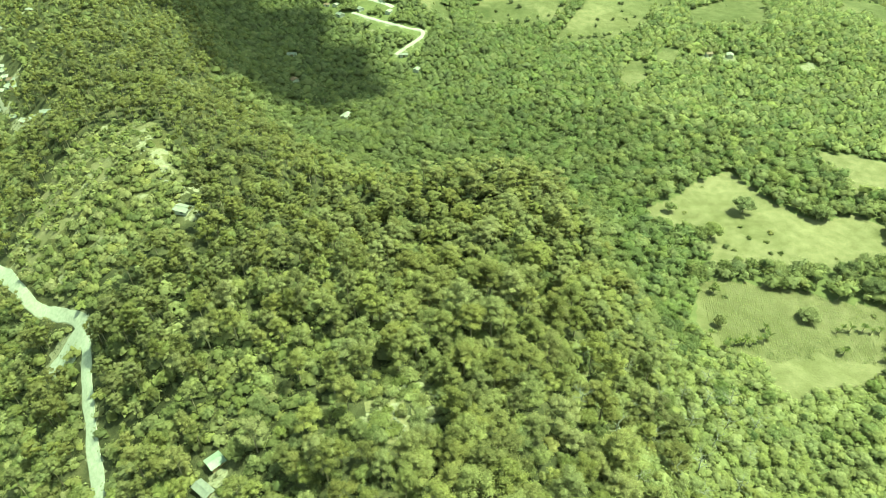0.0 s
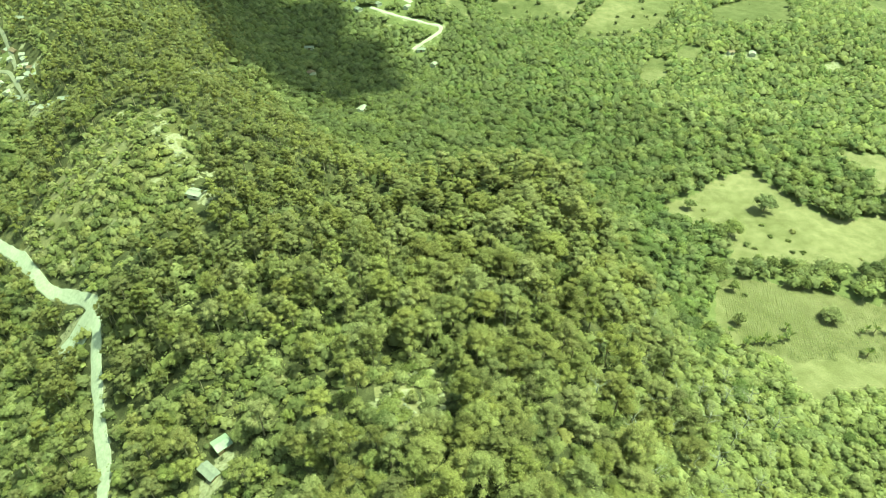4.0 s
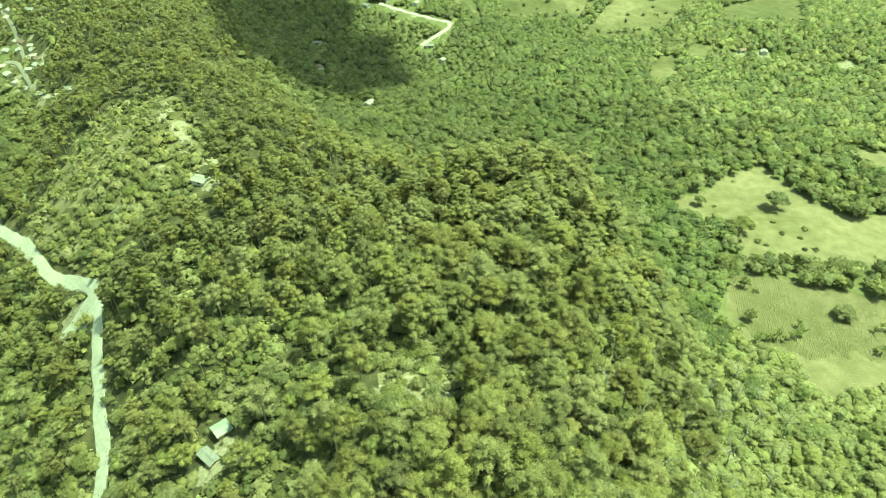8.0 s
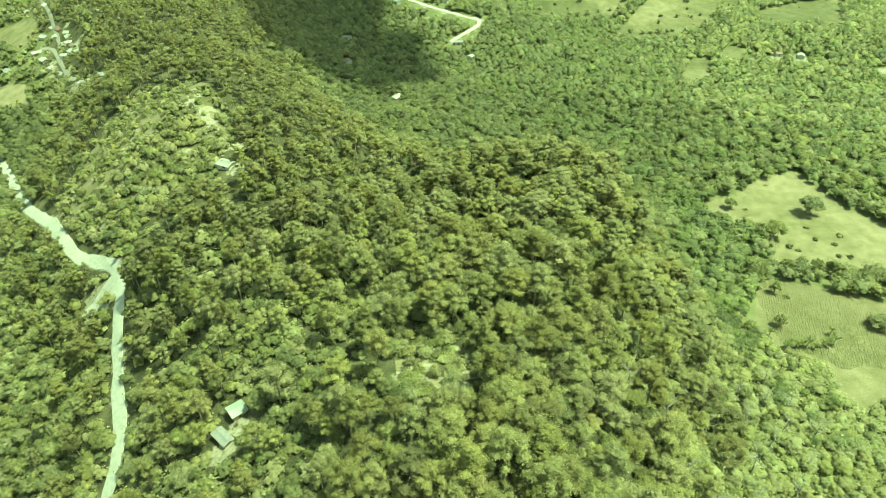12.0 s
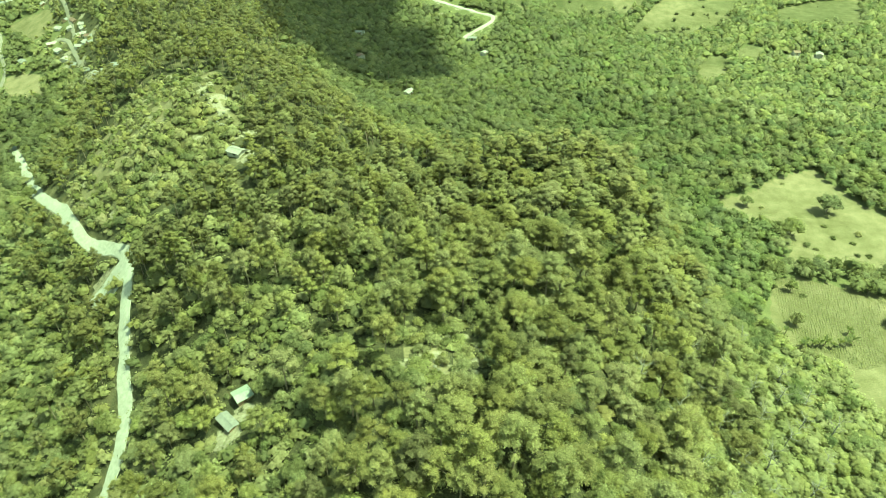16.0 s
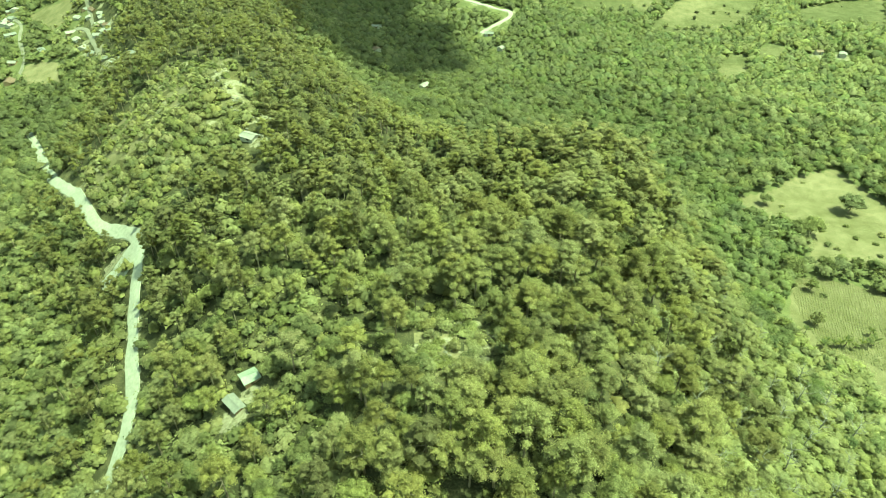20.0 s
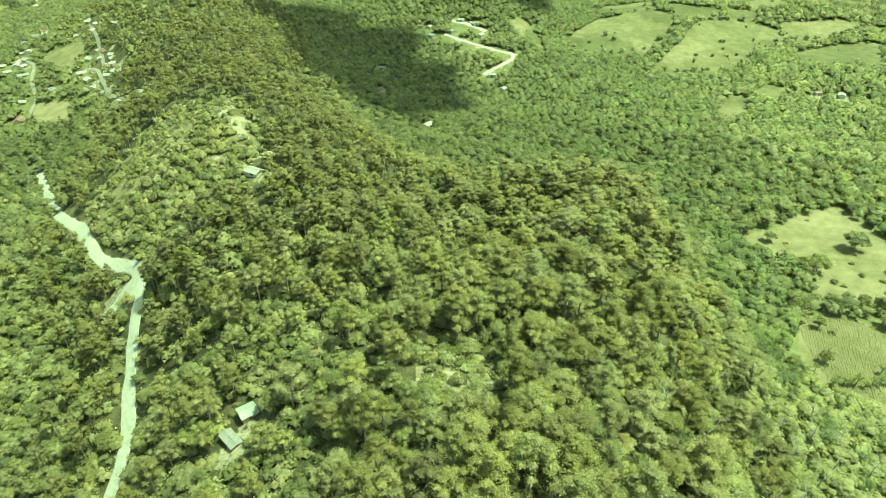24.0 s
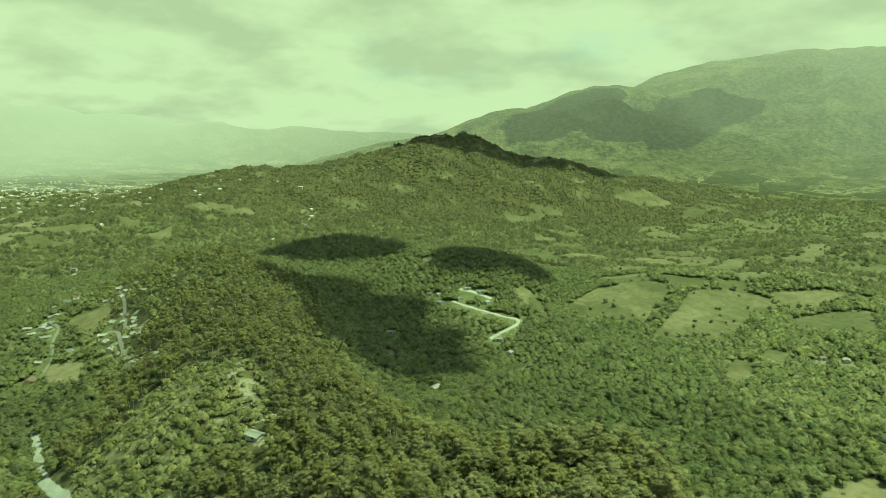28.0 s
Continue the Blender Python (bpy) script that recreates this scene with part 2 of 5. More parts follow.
def backdrop_material():
    """Mountains and plain kilometres away, with haze put in as emission that grows with distance."""
    m, n, l, b = material("far_land", 1.0)
    p = place(n, l)
    big, mid, fine = tex(n, l, 0.0022, 6.0, p), tex(n, l, 0.009, 6.0, p, 0.6), tex(n, l, 0.045, 4.0, p, 0.7)
    woods = ramp(n, l, fine, [(0.40, (0.040, 0.045, 0.020)), (0.60, (0.115, 0.118, 0.052))])
    meadow = ramp(n, l, fine, [(0.35, (0.105, 0.11, 0.05)), (0.7, (0.19, 0.18, 0.095))])
    f = spread(n, l, calc(n, l, "ADD", calc(n, l, "MULTIPLY", big, 0.5), calc(n, l, "MULTIPLY", mid, 0.5)), 0.52, 0.58)
    cells = n.new("ShaderNodeTexVoronoi")
    cells.inputs["Scale"].default_value, cells.inputs["Randomness"].default_value = 0.013, 0.9
    l.new(p, cells.inputs["Vector"])
    tint = n.new("ShaderNodeSeparateColor")
    l.new(cells.outputs["Color"], tint.inputs[0])
    crops = ramp(n, l, tint.outputs[0], [(0.30, (0.055, 0.062, 0.028)), (0.42, (0.130, 0.135, 0.060)), (0.75, (0.200, 0.190, 0.100)), (0.95, (0.27, 0.24, 0.15))])
    crops = blend(n, l, spread(n, l, fine, 0.48, 0.56), crops, (0.055, 0.060, 0.027))
    level = n.new("ShaderNodeSeparateXYZ")
    l.new(p, level.inputs[0])
    farmed = spread(n, l, calc(n, l, "ADD", level.outputs["Z"], calc(n, l, "MULTIPLY", mid, 160.0)), 190.0, 110.0)
    l.new(blend(n, l, farmed, blend(n, l, f, woods, meadow), crops), b.inputs["Base Color"])
    b.inputs["Specular IOR Level"].default_value = 0.0
    relief(n, l, b, fine, 1.0, 26.0)
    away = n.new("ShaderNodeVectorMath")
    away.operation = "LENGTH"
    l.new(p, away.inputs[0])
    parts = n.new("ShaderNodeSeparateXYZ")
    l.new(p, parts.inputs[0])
    # share of painted haze: more with distance and out to both sides
    haze = calc(n, l, "ADD", spread(n, l, away.outputs["Value"], 2350.0, 4600.0, 0.05, 0.56), calc(n, l, "ADD", spread(n, l, parts.outputs["X"], -900.0, -2600.0, 0.0, 0.42), spread(n, l, parts.outputs["X"], 500.0, 2200.0, 0.0, 0.16)))
    # pale emission for the haze, not a lamp
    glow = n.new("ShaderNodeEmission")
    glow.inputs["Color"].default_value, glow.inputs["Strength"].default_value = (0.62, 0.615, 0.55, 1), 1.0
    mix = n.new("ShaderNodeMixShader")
    l.new(haze, mix.inputs["Fac"])
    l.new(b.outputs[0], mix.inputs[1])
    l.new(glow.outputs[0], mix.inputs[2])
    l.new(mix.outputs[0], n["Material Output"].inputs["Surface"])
    return m


def rough_material(name, dark, light, scale, rough=0.9, bump=0.05, metal=0.0):
    m, n, l, b = material(name, rough)
    p = place(n, l)
    f = calc(n, l, "ADD", calc(n, l, "MULTIPLY", tex(n, l, scale, 6.0, p, 0.65), 0.6), calc(n, l, "MULTIPLY", tex(n, l, scale * 0.13, 3.0, p), 0.4))
    l.new(ramp(n, l, f, [(0.34, dark), (0.64, light)]), b.inputs["Base Color"])
    b.inputs["Metallic"].default_value = metal
    relief(n, l, b, tex(n, l, scale * 2, 4.0, p), 0.7, bump)
    return m


mat_ground, mat_backdrop = ground_material(), backdrop_material()
mat_road = rough_material("gravel_road", (0.22, 0.216, 0.185), (0.36, 0.355, 0.31), 0.8)
mat_path = rough_material("trodden_earth", (0.12, 0.11, 0.085), (0.22, 0.205, 0.165), 1.0)
mat_green_roof = rough_material("pale_green_sheet", (0.15, 0.18, 0.145), (0.24, 0.27, 0.225), 1.5, 0.5, 0.01)
mat_zinc = rough_material("weathered_zinc", (0.12, 0.12, 0.11), (0.21, 0.21, 0.195), 1.4, 0.5, 0.01)
mat_rust = rough_material("rusty_sheet", (0.095, 0.06, 0.045), (0.17, 0.115, 0.085), 1.4, 0.75, 0.01)
mat_plaster = rough_material("lime_plaster", (0.32, 0.30, 0.26), (0.52, 0.51, 0.47), 1.2, 0.9, 0.01)
mat_pale_roof = rough_material("pale_sheet", (0.17, 0.165, 0.145), (0.31, 0.30, 0.27), 1.4, 0.55, 0.01)
mat_adobe = rough_material("adobe", (0.30, 0.21, 0.14), (0.46, 0.35, 0.25), 1.2, 0.95, 0.02)
mat_wood = rough_material("old_timber", (0.12, 0.085, 0.055), (0.28, 0.21, 0.15), 2.0, 0.85, 0.02)
mat_dark = rough_material("dark_opening", (0.02, 0.02, 0.02), (0.05, 0.045, 0.04), 2.0, 0.6, 0.01)
mat_stone = rough_material("pale_stone", (0.10, 0.095, 0.075), (0.22, 0.205, 0.165), 1.6, 0.9, 0.06)
mat_cloud = rough_material("cloud", (0.80, 0.80, 0.80), (0.92, 0.92, 0.92), 0.01, 1.0, 2.0)
# ---- the lie of the land ----
def smooth(a, b, x):
    u = np.clip((x - a) / (b - a), 0.0, 1.0)
    return u * u * (3 - 2 * u)


def wave(x, y, size, seed):
    """Gentle rolling noise between about -1 and 1, from a few turned sines."""
    rng = np.random.RandomState(seed)
    total = np.zeros(np.broadcast(x, y).shape)
    for k in range(7):
        a, ph, f = rng.uniform(0, 6.283), rng.uniform(0, 6.283), rng.uniform(0.6, 1.7)
        total = total + np.sin((x * math.cos(a) + y * math.sin(a)) * 6.283 * f / size + ph)
    return total / 3.0


def ridge(x, y, nodes):
    """Height of a ridge along a line of nodes (x, y, crest, half width)."""
    best = np.zeros(np.broadcast(x, y).shape)
    for (x0, y0, h0, w0), (x1, y1, h1, w1) in zip(nodes, nodes[1:]):
        dx, dy = x1 - x0, y1 - y0
        u = np.clip(((x - x0) * dx + (y - y0) * dy) / (dx * dx + dy * dy), 0, 1)
        d = np.hypot(x - x0 - u * dx, y - y0 - u * dy)
        us = u * u * (3 - 2 * u)
        h, w = h0 + (h1 - h0) * us, w0 + (w1 - w0) * us
        best = np.maximum(best, h * np.exp(-(d / w) ** 2 * 0.9))
    return best


FRONT_HILL = [(30, -160, 56, 120), (-6, 20, 64, 95), (-16, 98, 66, 88), (-58, 142, 69, 74), (-96, 190, 70, 70), (-114, 222, 73, 78),
              (-182, 335, 62, 66), (-285, 495, 64, 84), (-360, 600, 20, 120)]
DOME = [(-8, 90, 62, 80), (14, 145, 57, 62), (27, 190, 53, 46), (36, 232, 40, 40), (50, 268, 8, 34)]
BROW = [(-84, 236, 46, 34), (-42, 246, 38, 30), (0, 250, 40, 30), (34, 241, 42, 34)]
SADDLE = [(-28, 172, 46, 42), (-14, 226, 38, 36)]
FAR_HILL = [(-1300, 1250, 2, 250), (-980, 1330, 16, 260), (-640, 1400, 105, 300), (-235, 1700, 178, 330), (-20, 1660, 128, 300),
            (190, 1650, 85, 250), (330, 1650, 15, 200)]
MOUNTAIN = [(-900, 3000, 40, 500), (-590, 3250, 190, 560), (-85, 3500, 354, 680), (330, 3650, 490, 760), (560, 3700, 466, 800), (950, 3890, 622, 880),
            (1416, 3954, 692, 950), (1950, 3835, 700, 950), (3000, 3300, 720, 950), (4300, 1900, 800, 950)]
LEFT_RANGE = [(-4300, 1500, 580, 600), (-3600, 2850, 500, 560), (-3250, 3250, 425, 520), (-2770, 3670, 340, 480), (-2160, 4060, 275, 450), (-1190, 4440, 240, 420),
              (-300, 4700, 180, 400)]
SMALL_HILLS = [(-75, 700, 40, 95), (-10, 560, 10, 60), (150, 720, 20, 90), (300, 760, 22, 80), (-230, 820, 40, 130), (340, 560, 13, 90),
               (420, 1000, 22, 110), (620, 1500, 26, 150), (820, 1700, 30, 170), (480, 1900, 40, 170), (-700, 900, 30, 220)]


def near_hill(x, y):
    """Height of the wooded hill below, with its rounded eastern end."""
    return (ridge(x, y, FRONT_HILL) ** 8 + ridge(x, y, DOME) ** 8 + ridge(x, y, BROW) ** 8 + ridge(x, y, SADDLE) ** 8) ** 0.125


def height(x, y):
    """Height of the ground, for numbers or arrays."""
    x, y = np.asarray(x, float), np.asarray(y, float)
    far = smooth(700, 1600, y)
    z = 4.0 + 3.0 * wave(x, y, 210, 5) * smooth(280, 420, np.hypot(x - 60, y)) + 4.0 * far * wave(x, y, 420, 8)
    z = z + 5 * smooth(-140, -420, x) * smooth(80, 300, y) * (1 - far)
    hill = np.maximum(near_hill(x, y), ridge(x, y, FAR_HILL) * (1 + 0.06 * wave(x, y, 260, 11)))
    z = z + hill * (1 + 0.035 * wave(x, y, 70, 3))
    for cx, cy, h, w in SMALL_HILLS:
        z = z + h * np.exp(-((x - cx) ** 2 + (y - cy) ** 2) / (w * w))
    away = np.hypot(x, y)
    crest = ridge(x, y, [(cx, cy, 1.0, w) for cx, cy, _, w in MOUNTAIN])
    flank = smooth(0.97, 0.72, crest)
    spurs = 1 + 0.03 * wave(x, y, 900, 14) + 0.008 * wave(x, y, 330, 15) + 0.006 * wave(x, y, 120, 17)
    spurs = spurs + flank * (0.16 - 0.24 * np.abs(wave(x, y, 760, 18)) - 0.10 * np.abs(wave(x, y, 300, 16)) - 0.04 * np.abs(wave(x, y, 130, 19)))
    z = z + ridge(x, y, MOUNTAIN) * spurs * smooth(1900, 2900, away) + ridge(x, y, LEFT_RANGE) * (0.95 + 0.10 * wave(x, y, 700, 24) * smooth(-900, -1500, x) - 0.03 * np.abs(wave(x, y, 240, 25))) + 2.0 * wave(x, y, 900, 9)
    return z + 0.35 * wave(x, y, 23, 21)

# ---- what covers the land ----
PASTURE = [(114, 289), (130, 295), (151, 315), (163, 320), (173, 326), (181, 299), (186, 288), (202, 272), (224, 278), (236, 268), (226, 248), (193, 235),
           (171, 235), (146, 242), (131, 237), (138, 249), (137, 267), (117, 278)]
MAIZE = [(121, 221), (130, 225), (151, 220), (172, 215), (184, 207), (201, 206), (178, 165), (156, 157), (126, 153), (130, 166), (129, 174), (113, 179), (109, 187)]
MEADOWS = [
    [(236, 350), (255, 344), (276, 333), (252, 296), (237, 300), (240, 318)],
    [(142, 483), (156, 512), (169, 507), (168, 488), (156, 460), (141, 462)],
    [(182, 523), (196, 533), (203, 523), (195, 504), (180, 507)],
    [(100, 564), (135, 625), (157, 679), (180, 694), (221, 700), (240, 683), (244, 656), (210, 631), (182, 578), (146, 565)],
    [(248, 662), (286, 668), (324, 700), (358, 714), (290, 705), (245, 700)],
    [(242, 632), (286, 655), (330, 660), (294, 563), (268, 574), (228, 580)],
    [(28, 628), (65, 694), (108, 717), (140, 698), (133, 650), (107, 608), (90, 600), (58, 585), (38, 595)],
    [(-48, 968), (-7, 1008), (27, 981), (10, 939), (-30, 943)],
    [(-26, 631), (-12, 641), (6, 615), (12, 555), (1, 593), (-19, 617)],
    [(-324, 349), (-327, 360), (-297, 350), (-281, 329), (-313, 335)],
    [(-380, 435), (-370, 443), (-341, 438), (-324, 415), (-346, 409)],
    [(162, 1508), (235, 1522), (286, 1448), (258, 1426), (162, 1436)],
]
SCRUB = [(-178, 185), (-150, 172), (-118, 160), (-102, 178), (-96, 203), (-112, 232), (-134, 258), (-158, 266), (-174, 244)]
SLIP = [(-20, 100), (-15, 106), (-7, 108.5), (0, 105), (0, 99), (-5, 95), (-7, 87), (-13, 87), (-13.5, 94), (-19, 96)]
OPEN_ROAD = slice(3, None)
ROAD = [(-275, 283), (-248, 257), (-238, 246), (-201, 209), (-174, 188), (-151, 167), (-133, 157), (-122, 150), (-116, 143), (-113, 135), (-110, 128), (-108, 121),
        (-104, 114), (-101, 106), (-98, 100), (-94, 93), (-91, 80), (-92, 62)]
SPUR = [(-115, 144), (-120, 142), (-125, 139.5), (-129, 135)]
LOOP_ROAD = [(-84, 588), (-59, 572), (-45, 565), (-26, 555), (-17, 552), (-18, 541), (-28, 528), (-40, 515)]
UPPER_LANE = [(-80, 612), (-60, 606), (-46, 597)]
STREETS = [[(-397, 439), (-374, 419), (-361, 397), (-334, 366), (-322, 341)], [(-307, 389), (-292, 380), (-261, 343)],
           [(-353, 466), (-322, 429), (-304, 404), (-288, 382)]]
LANES = [ROAD, SPUR, LOOP_ROAD, UPPER_LANE, *STREETS]
YARDS = [(-51, 566, 4), (-37, 561, 4), (-29, 559, 3), (-63, 555, 4), (-126, 682, 9), (-350, 1013, 14), (-179, 712, 8), (-58, 610, 5), (-39, 512, 4),
         (-123, 231, 3.5), (-112, 213, 3), (-130, 242, 3), (-94, 200, 3), (-113, 196, 2.5), (-157, 262, 3), (-119, 178, 2.5), (-144, 212, 2.5), (-153, 343, 4), (-148, 350, 4), (-191, 360, 4),
         (-182, 355, 3), (-282, 361, 6), (-308, 390, 6), (-286, 384, 6), (-267, 371, 6), (-277, 349, 6), (-239, 319, 5), (-231, 317, 5), (-222, 315, 5), (-402, 453, 6), (-370, 398, 5), (-260, 345, 6), (-246, 326, 5),
         (-55, 85, 2.5), (-57, 79, 3.5), (-90, 184, 4.0), (-108, 210, 3), (-113, 219, 4), (-122, 224, 3), (-100, 203, 2.5), (-104, 206, 2), (-97, 196, 2), (-126, 180, 3), (-138, 190, 2.5),
         (219, 504, 6), (237, 502, 6), (290, 478, 8), (-128, 142, 6), (-12, 98, 1.6), (-3, 95, 1.4), (-20, 94, 1.8)]


VILLAGE = [(-359, 473), (-308, 436), (-340, 449), (-300, 403), (-287, 394), (-283, 381), (-266, 369), (-268, 365), (-426, 492), (-415, 489), (-401, 448), (-392, 433), (-570, 661), (-564, 666), (-394, 424), (-434, 648),
           (-426, 491), (-412, 484), (-361, 477), (-311, 438), (-331, 490), (-310, 410), (-283, 387), (-268, 371), (-308, 384), (-282, 358), (-324, 372), (-341, 362),
           (-374, 405), (-397, 430), (-237, 322), (-217, 315), (-393, 412), (-327, 338), (-312, 402), (-276, 378), (-262, 362), (-299, 396), (-268, 348), (-407, 424), (-386, 421),
           (-425, 474), (-288, 445), (-430, 508), (-346, 463), (-357, 452), (-249, 334), (-228, 319), (-418, 497), (-295, 372), (-275, 366), (-404, 447)]
FARMS = [(-110, 606), (-21, 487), (-58, 608), (-127, 512), (-101, 604), (-77, 592), (-33, 512), (-68, 400), (-114, 456), (-72, 612), (-50, 586), (-95, 586), (222, 509),
           (238, 505), (-568, 663), (-558, 657), (-536, 630), (-610, 700)]


def inside(x, y, poly):
    """Whether points lie in a polygon."""
    hit = np.zeros(np.shape(x), bool)
    for (x0, y0), (x1, y1) in zip(poly, poly[1:] + poly[:1]):
        if y0 != y1:
            hit ^= ((y0 > y) != (y1 > y)) & (x < (x1 - x0) * (y - y0) / (y1 - y0) + x0)
    return hit


def from_line(x, y, line):
    """Distance from a line of points."""
    best = np.full(np.shape(x), 1e9)
    for (x0, y0), (x1, y1) in zip(line, line[1:]):
        dx, dy = x1 - x0, y1 - y0
        u = np.clip(((x - x0) * dx + (y - y0) * dy) / (dx * dx + dy * dy), 0, 1)
        best = np.minimum(best, np.hypot(x - x0 - u * dx, y - y0 - u * dy))
    return best


def plots(x, y):
    """Farmed plots in the plain and on the lower slopes beyond: 1 where open grass."""
    a, b = x + 26 * wave(x, y, 160, 31), y + 26 * wave(x, y, 170, 32)
    cell = np.sin(np.floor(a / 58) * 12.9898 + np.floor(b / 46) * 78.233) * 43758.5453
    pick = cell - np.floor(cell)
    hedge = (np.abs(a / 58 - np.floor(a / 58) - 0.5) < 0.43) & (np.abs(b / 46 - np.floor(b / 46) - 0.5) < 0.42)
    open_land = smooth(-60, 120, x + 0.12 * y - 60) * smooth(560, 640, y) * (0.36 - 0.04 * smooth(800, 1200, y)) + 0.36 * smooth(-0.42, -0.6, x / np.maximum(y, 50)) * smooth(880, 1100, np.hypot(x, y))
    hill = ridge(x, y, FAR_HILL)
    return hedge & (pick < open_land * (1 - 0.9 * smooth(12, 40, hill)))


def plot_tone(x, y):
    a, b = x + 26 * wave(x, y, 160, 31), y + 26 * wave(x, y, 170, 32)
    cell = np.sin(np.floor(a / 58) * 45.332 + np.floor(b / 46) * 27.718) * 24634.6345
    return cell - np.floor(cell)


def open_grass(x, y):
    g = inside(x, y, PASTURE) | inside(x, y, MAIZE) | plots(x, y)
    for m in MEADOWS:
        g |= inside(x, y, m)
    return g


def on_lane(x, y, room):
    d = np.full(np.shape(x), 1e9)
    for lane in LANES:
        d = np.minimum(d, from_line(x, y, lane))
    return d < room


def by_house(x, y, room, reach):
    """Land round a house and just this side of it, kept clear of trees."""
    d = np.hypot(x, y)
    g = np.zeros(np.shape(x), bool)
    for cx, cy in VILLAGE + FARMS:
        for s in (0.0, reach * 0.5, reach):
            g |= np.hypot(x * (1 + s / d) - cx, y * (1 + s / d) - cy) < room
    return g


HUTS = [(-56.5, 89.5), (-58, 82.3), (-94, 186)]


def by_hut(x, y, room, reach):
    """Land round a hut and the strip this side of it, where no tree hides it."""
    d = np.hypot(x, y)
    g = np.zeros(np.shape(x), bool)
    for cx, cy in HUTS:
        for s in np.arange(0, reach + (14 if cy > 150 else 0), 2.0):
            g |= np.hypot(x * (1 + s / d) - cx, y * (1 + s / d) - cy) < room
    return g


def cleared(x, y):
    """Grass, with the strip this side of it where no tree stands."""
    d = np.hypot(x, y)
    reach = np.where(d < 430, 6.0, 13.0) / d
    return open_grass(x, y) | open_grass(x * (1 + 0.5 * reach), y * (1 + 0.5 * reach)) | open_grass(x * (1 + reach), y * (1 + reach))


def in_yard(x, y, room=0.0):
    g = np.zeros(np.shape(x), bool)
    for cx, cy, r in YARDS:
        g |= np.hypot(x - cx, y - cy) < r + room
    return g

# ---- ground: one sheet, fine ahead, coarse behind, up to the horizon ----
def link_mesh(name, verts, faces, mat, parent=None, label=""):
    me = bpy.data.meshes.new(name)
    me.from_pydata(verts, [], faces)
    me.materials.append(mat)
    ob = new(name, me)
    if parent is not None:
        ob.parent = parent
    if label:
        tagged(ob, label)
    return ob


def part(name, bm, mat, parent=None, label=""):
    me = bpy.data.meshes.new(name)
    bm.to_mesh(me)
    bm.free()
    me.materials.append(mat)
    ob = new(name, me)
    if parent is not None:
        ob.parent = parent
    if label:
        tagged(ob, label)
    return ob


def big_mesh(name, verts, corners, sides, mat, layers=(), smooth_faces=False):
    """A mesh from arrays: vertices, corner indices, corners a face, and named float layers on the vertices."""
    me = bpy.data.meshes.new(name)
    count = len(corners) // sides
    me.vertices.add(len(verts))
    me.loops.add(len(corners))
    me.polygons.add(count)
    me.vertices.foreach_set("co", np.ascontiguousarray(verts, np.float32).ravel())
    me.loops.foreach_set("vertex_index", np.ascontiguousarray(corners, np.int32))
    me.polygons.foreach_set("loop_start", np.arange(count, dtype=np.int32) * sides)
    for key, values in layers:
        at = me.attributes.new(key, "FLOAT", "POINT")
        at.data.foreach_set("value", np.ascontiguousarray(values, np.float32))
    if smooth_faces:
        me.polygons.foreach_set("use_smooth", np.ones(count, bool))
    me.update(calc_edges=True)
    me.materials.append(mat)
    return new(name, me)


def land_sheet(name, rings, bearings, mat, layered):
    rr, aa = np.meshgrid(rings, bearings, indexing="ij")
    x, y = rr * np.sin(aa), rr * np.cos(aa)
    z = height(x, y)
    nr, na = rr.shape
    i, j = np.meshgrid(np.arange(nr - 1), np.arange(na), indexing="ij")
    k = (j + 1) % na
    quads = np.stack([i * na + j, i * na + k, (i + 1) * na + k, (i + 1) * na + j], -1)[..., ::-1].reshape(-1)
    layers = []
    if layered:
        xf, yf = x.ravel(), y.ravel()
        bare = (from_line(xf, yf, ROAD) < 2.4) | (from_line(xf, yf, LOOP_ROAD) < 3.2) | in_yard(xf, yf) | (inside(xf, yf, SCRUB) & (wave(xf, yf, 12, 77) > 1.05))
        bare |= (np.hypot(xf + 330, yf - 410) < 110) & (wave(xf, yf, 17, 79) > 0.95) & by_house(xf, yf, 9, 4)
        bare |= inside(xf, yf, SLIP) & (wave(xf, yf, 5, 83) > 0.25)
        bare |= (wave(xf, yf, 60, 78) > 1.6) & (ridge(xf, yf, FAR_HILL) > 15)
        lush = inside(xf, yf, [(109, 187), (113, 179), (129, 174), (130, 166), (126, 153), (156, 157), (178, 165), (175, 140), (120, 130), (98, 172), (104, 205), (114, 226), (122, 224), (120, 210)])
        lush |= (near_hill(xf, yf) < 28 + 6 * wave(xf, yf, 40, 66)) & (np.hypot(xf, yf) > 150) & (ridge(xf, yf, FAR_HILL) < 14)
        scrub = inside(xf, yf, SCRUB) | (ridge(xf, yf, FAR_HILL) > 14)
        straw = (inside(xf, yf, SLIP) & (wave(xf, yf, 7, 84) > -0.1)) | (inside(xf, yf, SCRUB) & (wave(xf, yf, 19, 74) > -0.1)) | ((ridge(xf, yf, FAR_HILL) > 25) & (wave(xf, yf, 130, 41) < -0.95 + 0.35 * wave(xf, yf, 30, 45)))
        # varies by plot; grass further left is toned paler to stand in for haze
        tone = np.where(yf > 440, 0.8 * plot_tone(xf, yf) + 0.3 * smooth(-500, -800, xf), 0.92)
        layers = [("pasture", (cleared(xf, yf) | straw) * 1.0), ("heath", scrub * 1.0), ("plot_tone", tone), ("bare", bare * 1.0), ("lush", lush * 1.0)]
    return big_mesh(name, np.stack([x, y, z], -1).reshape(-1, 3), quads, 4, mat, layers, True)


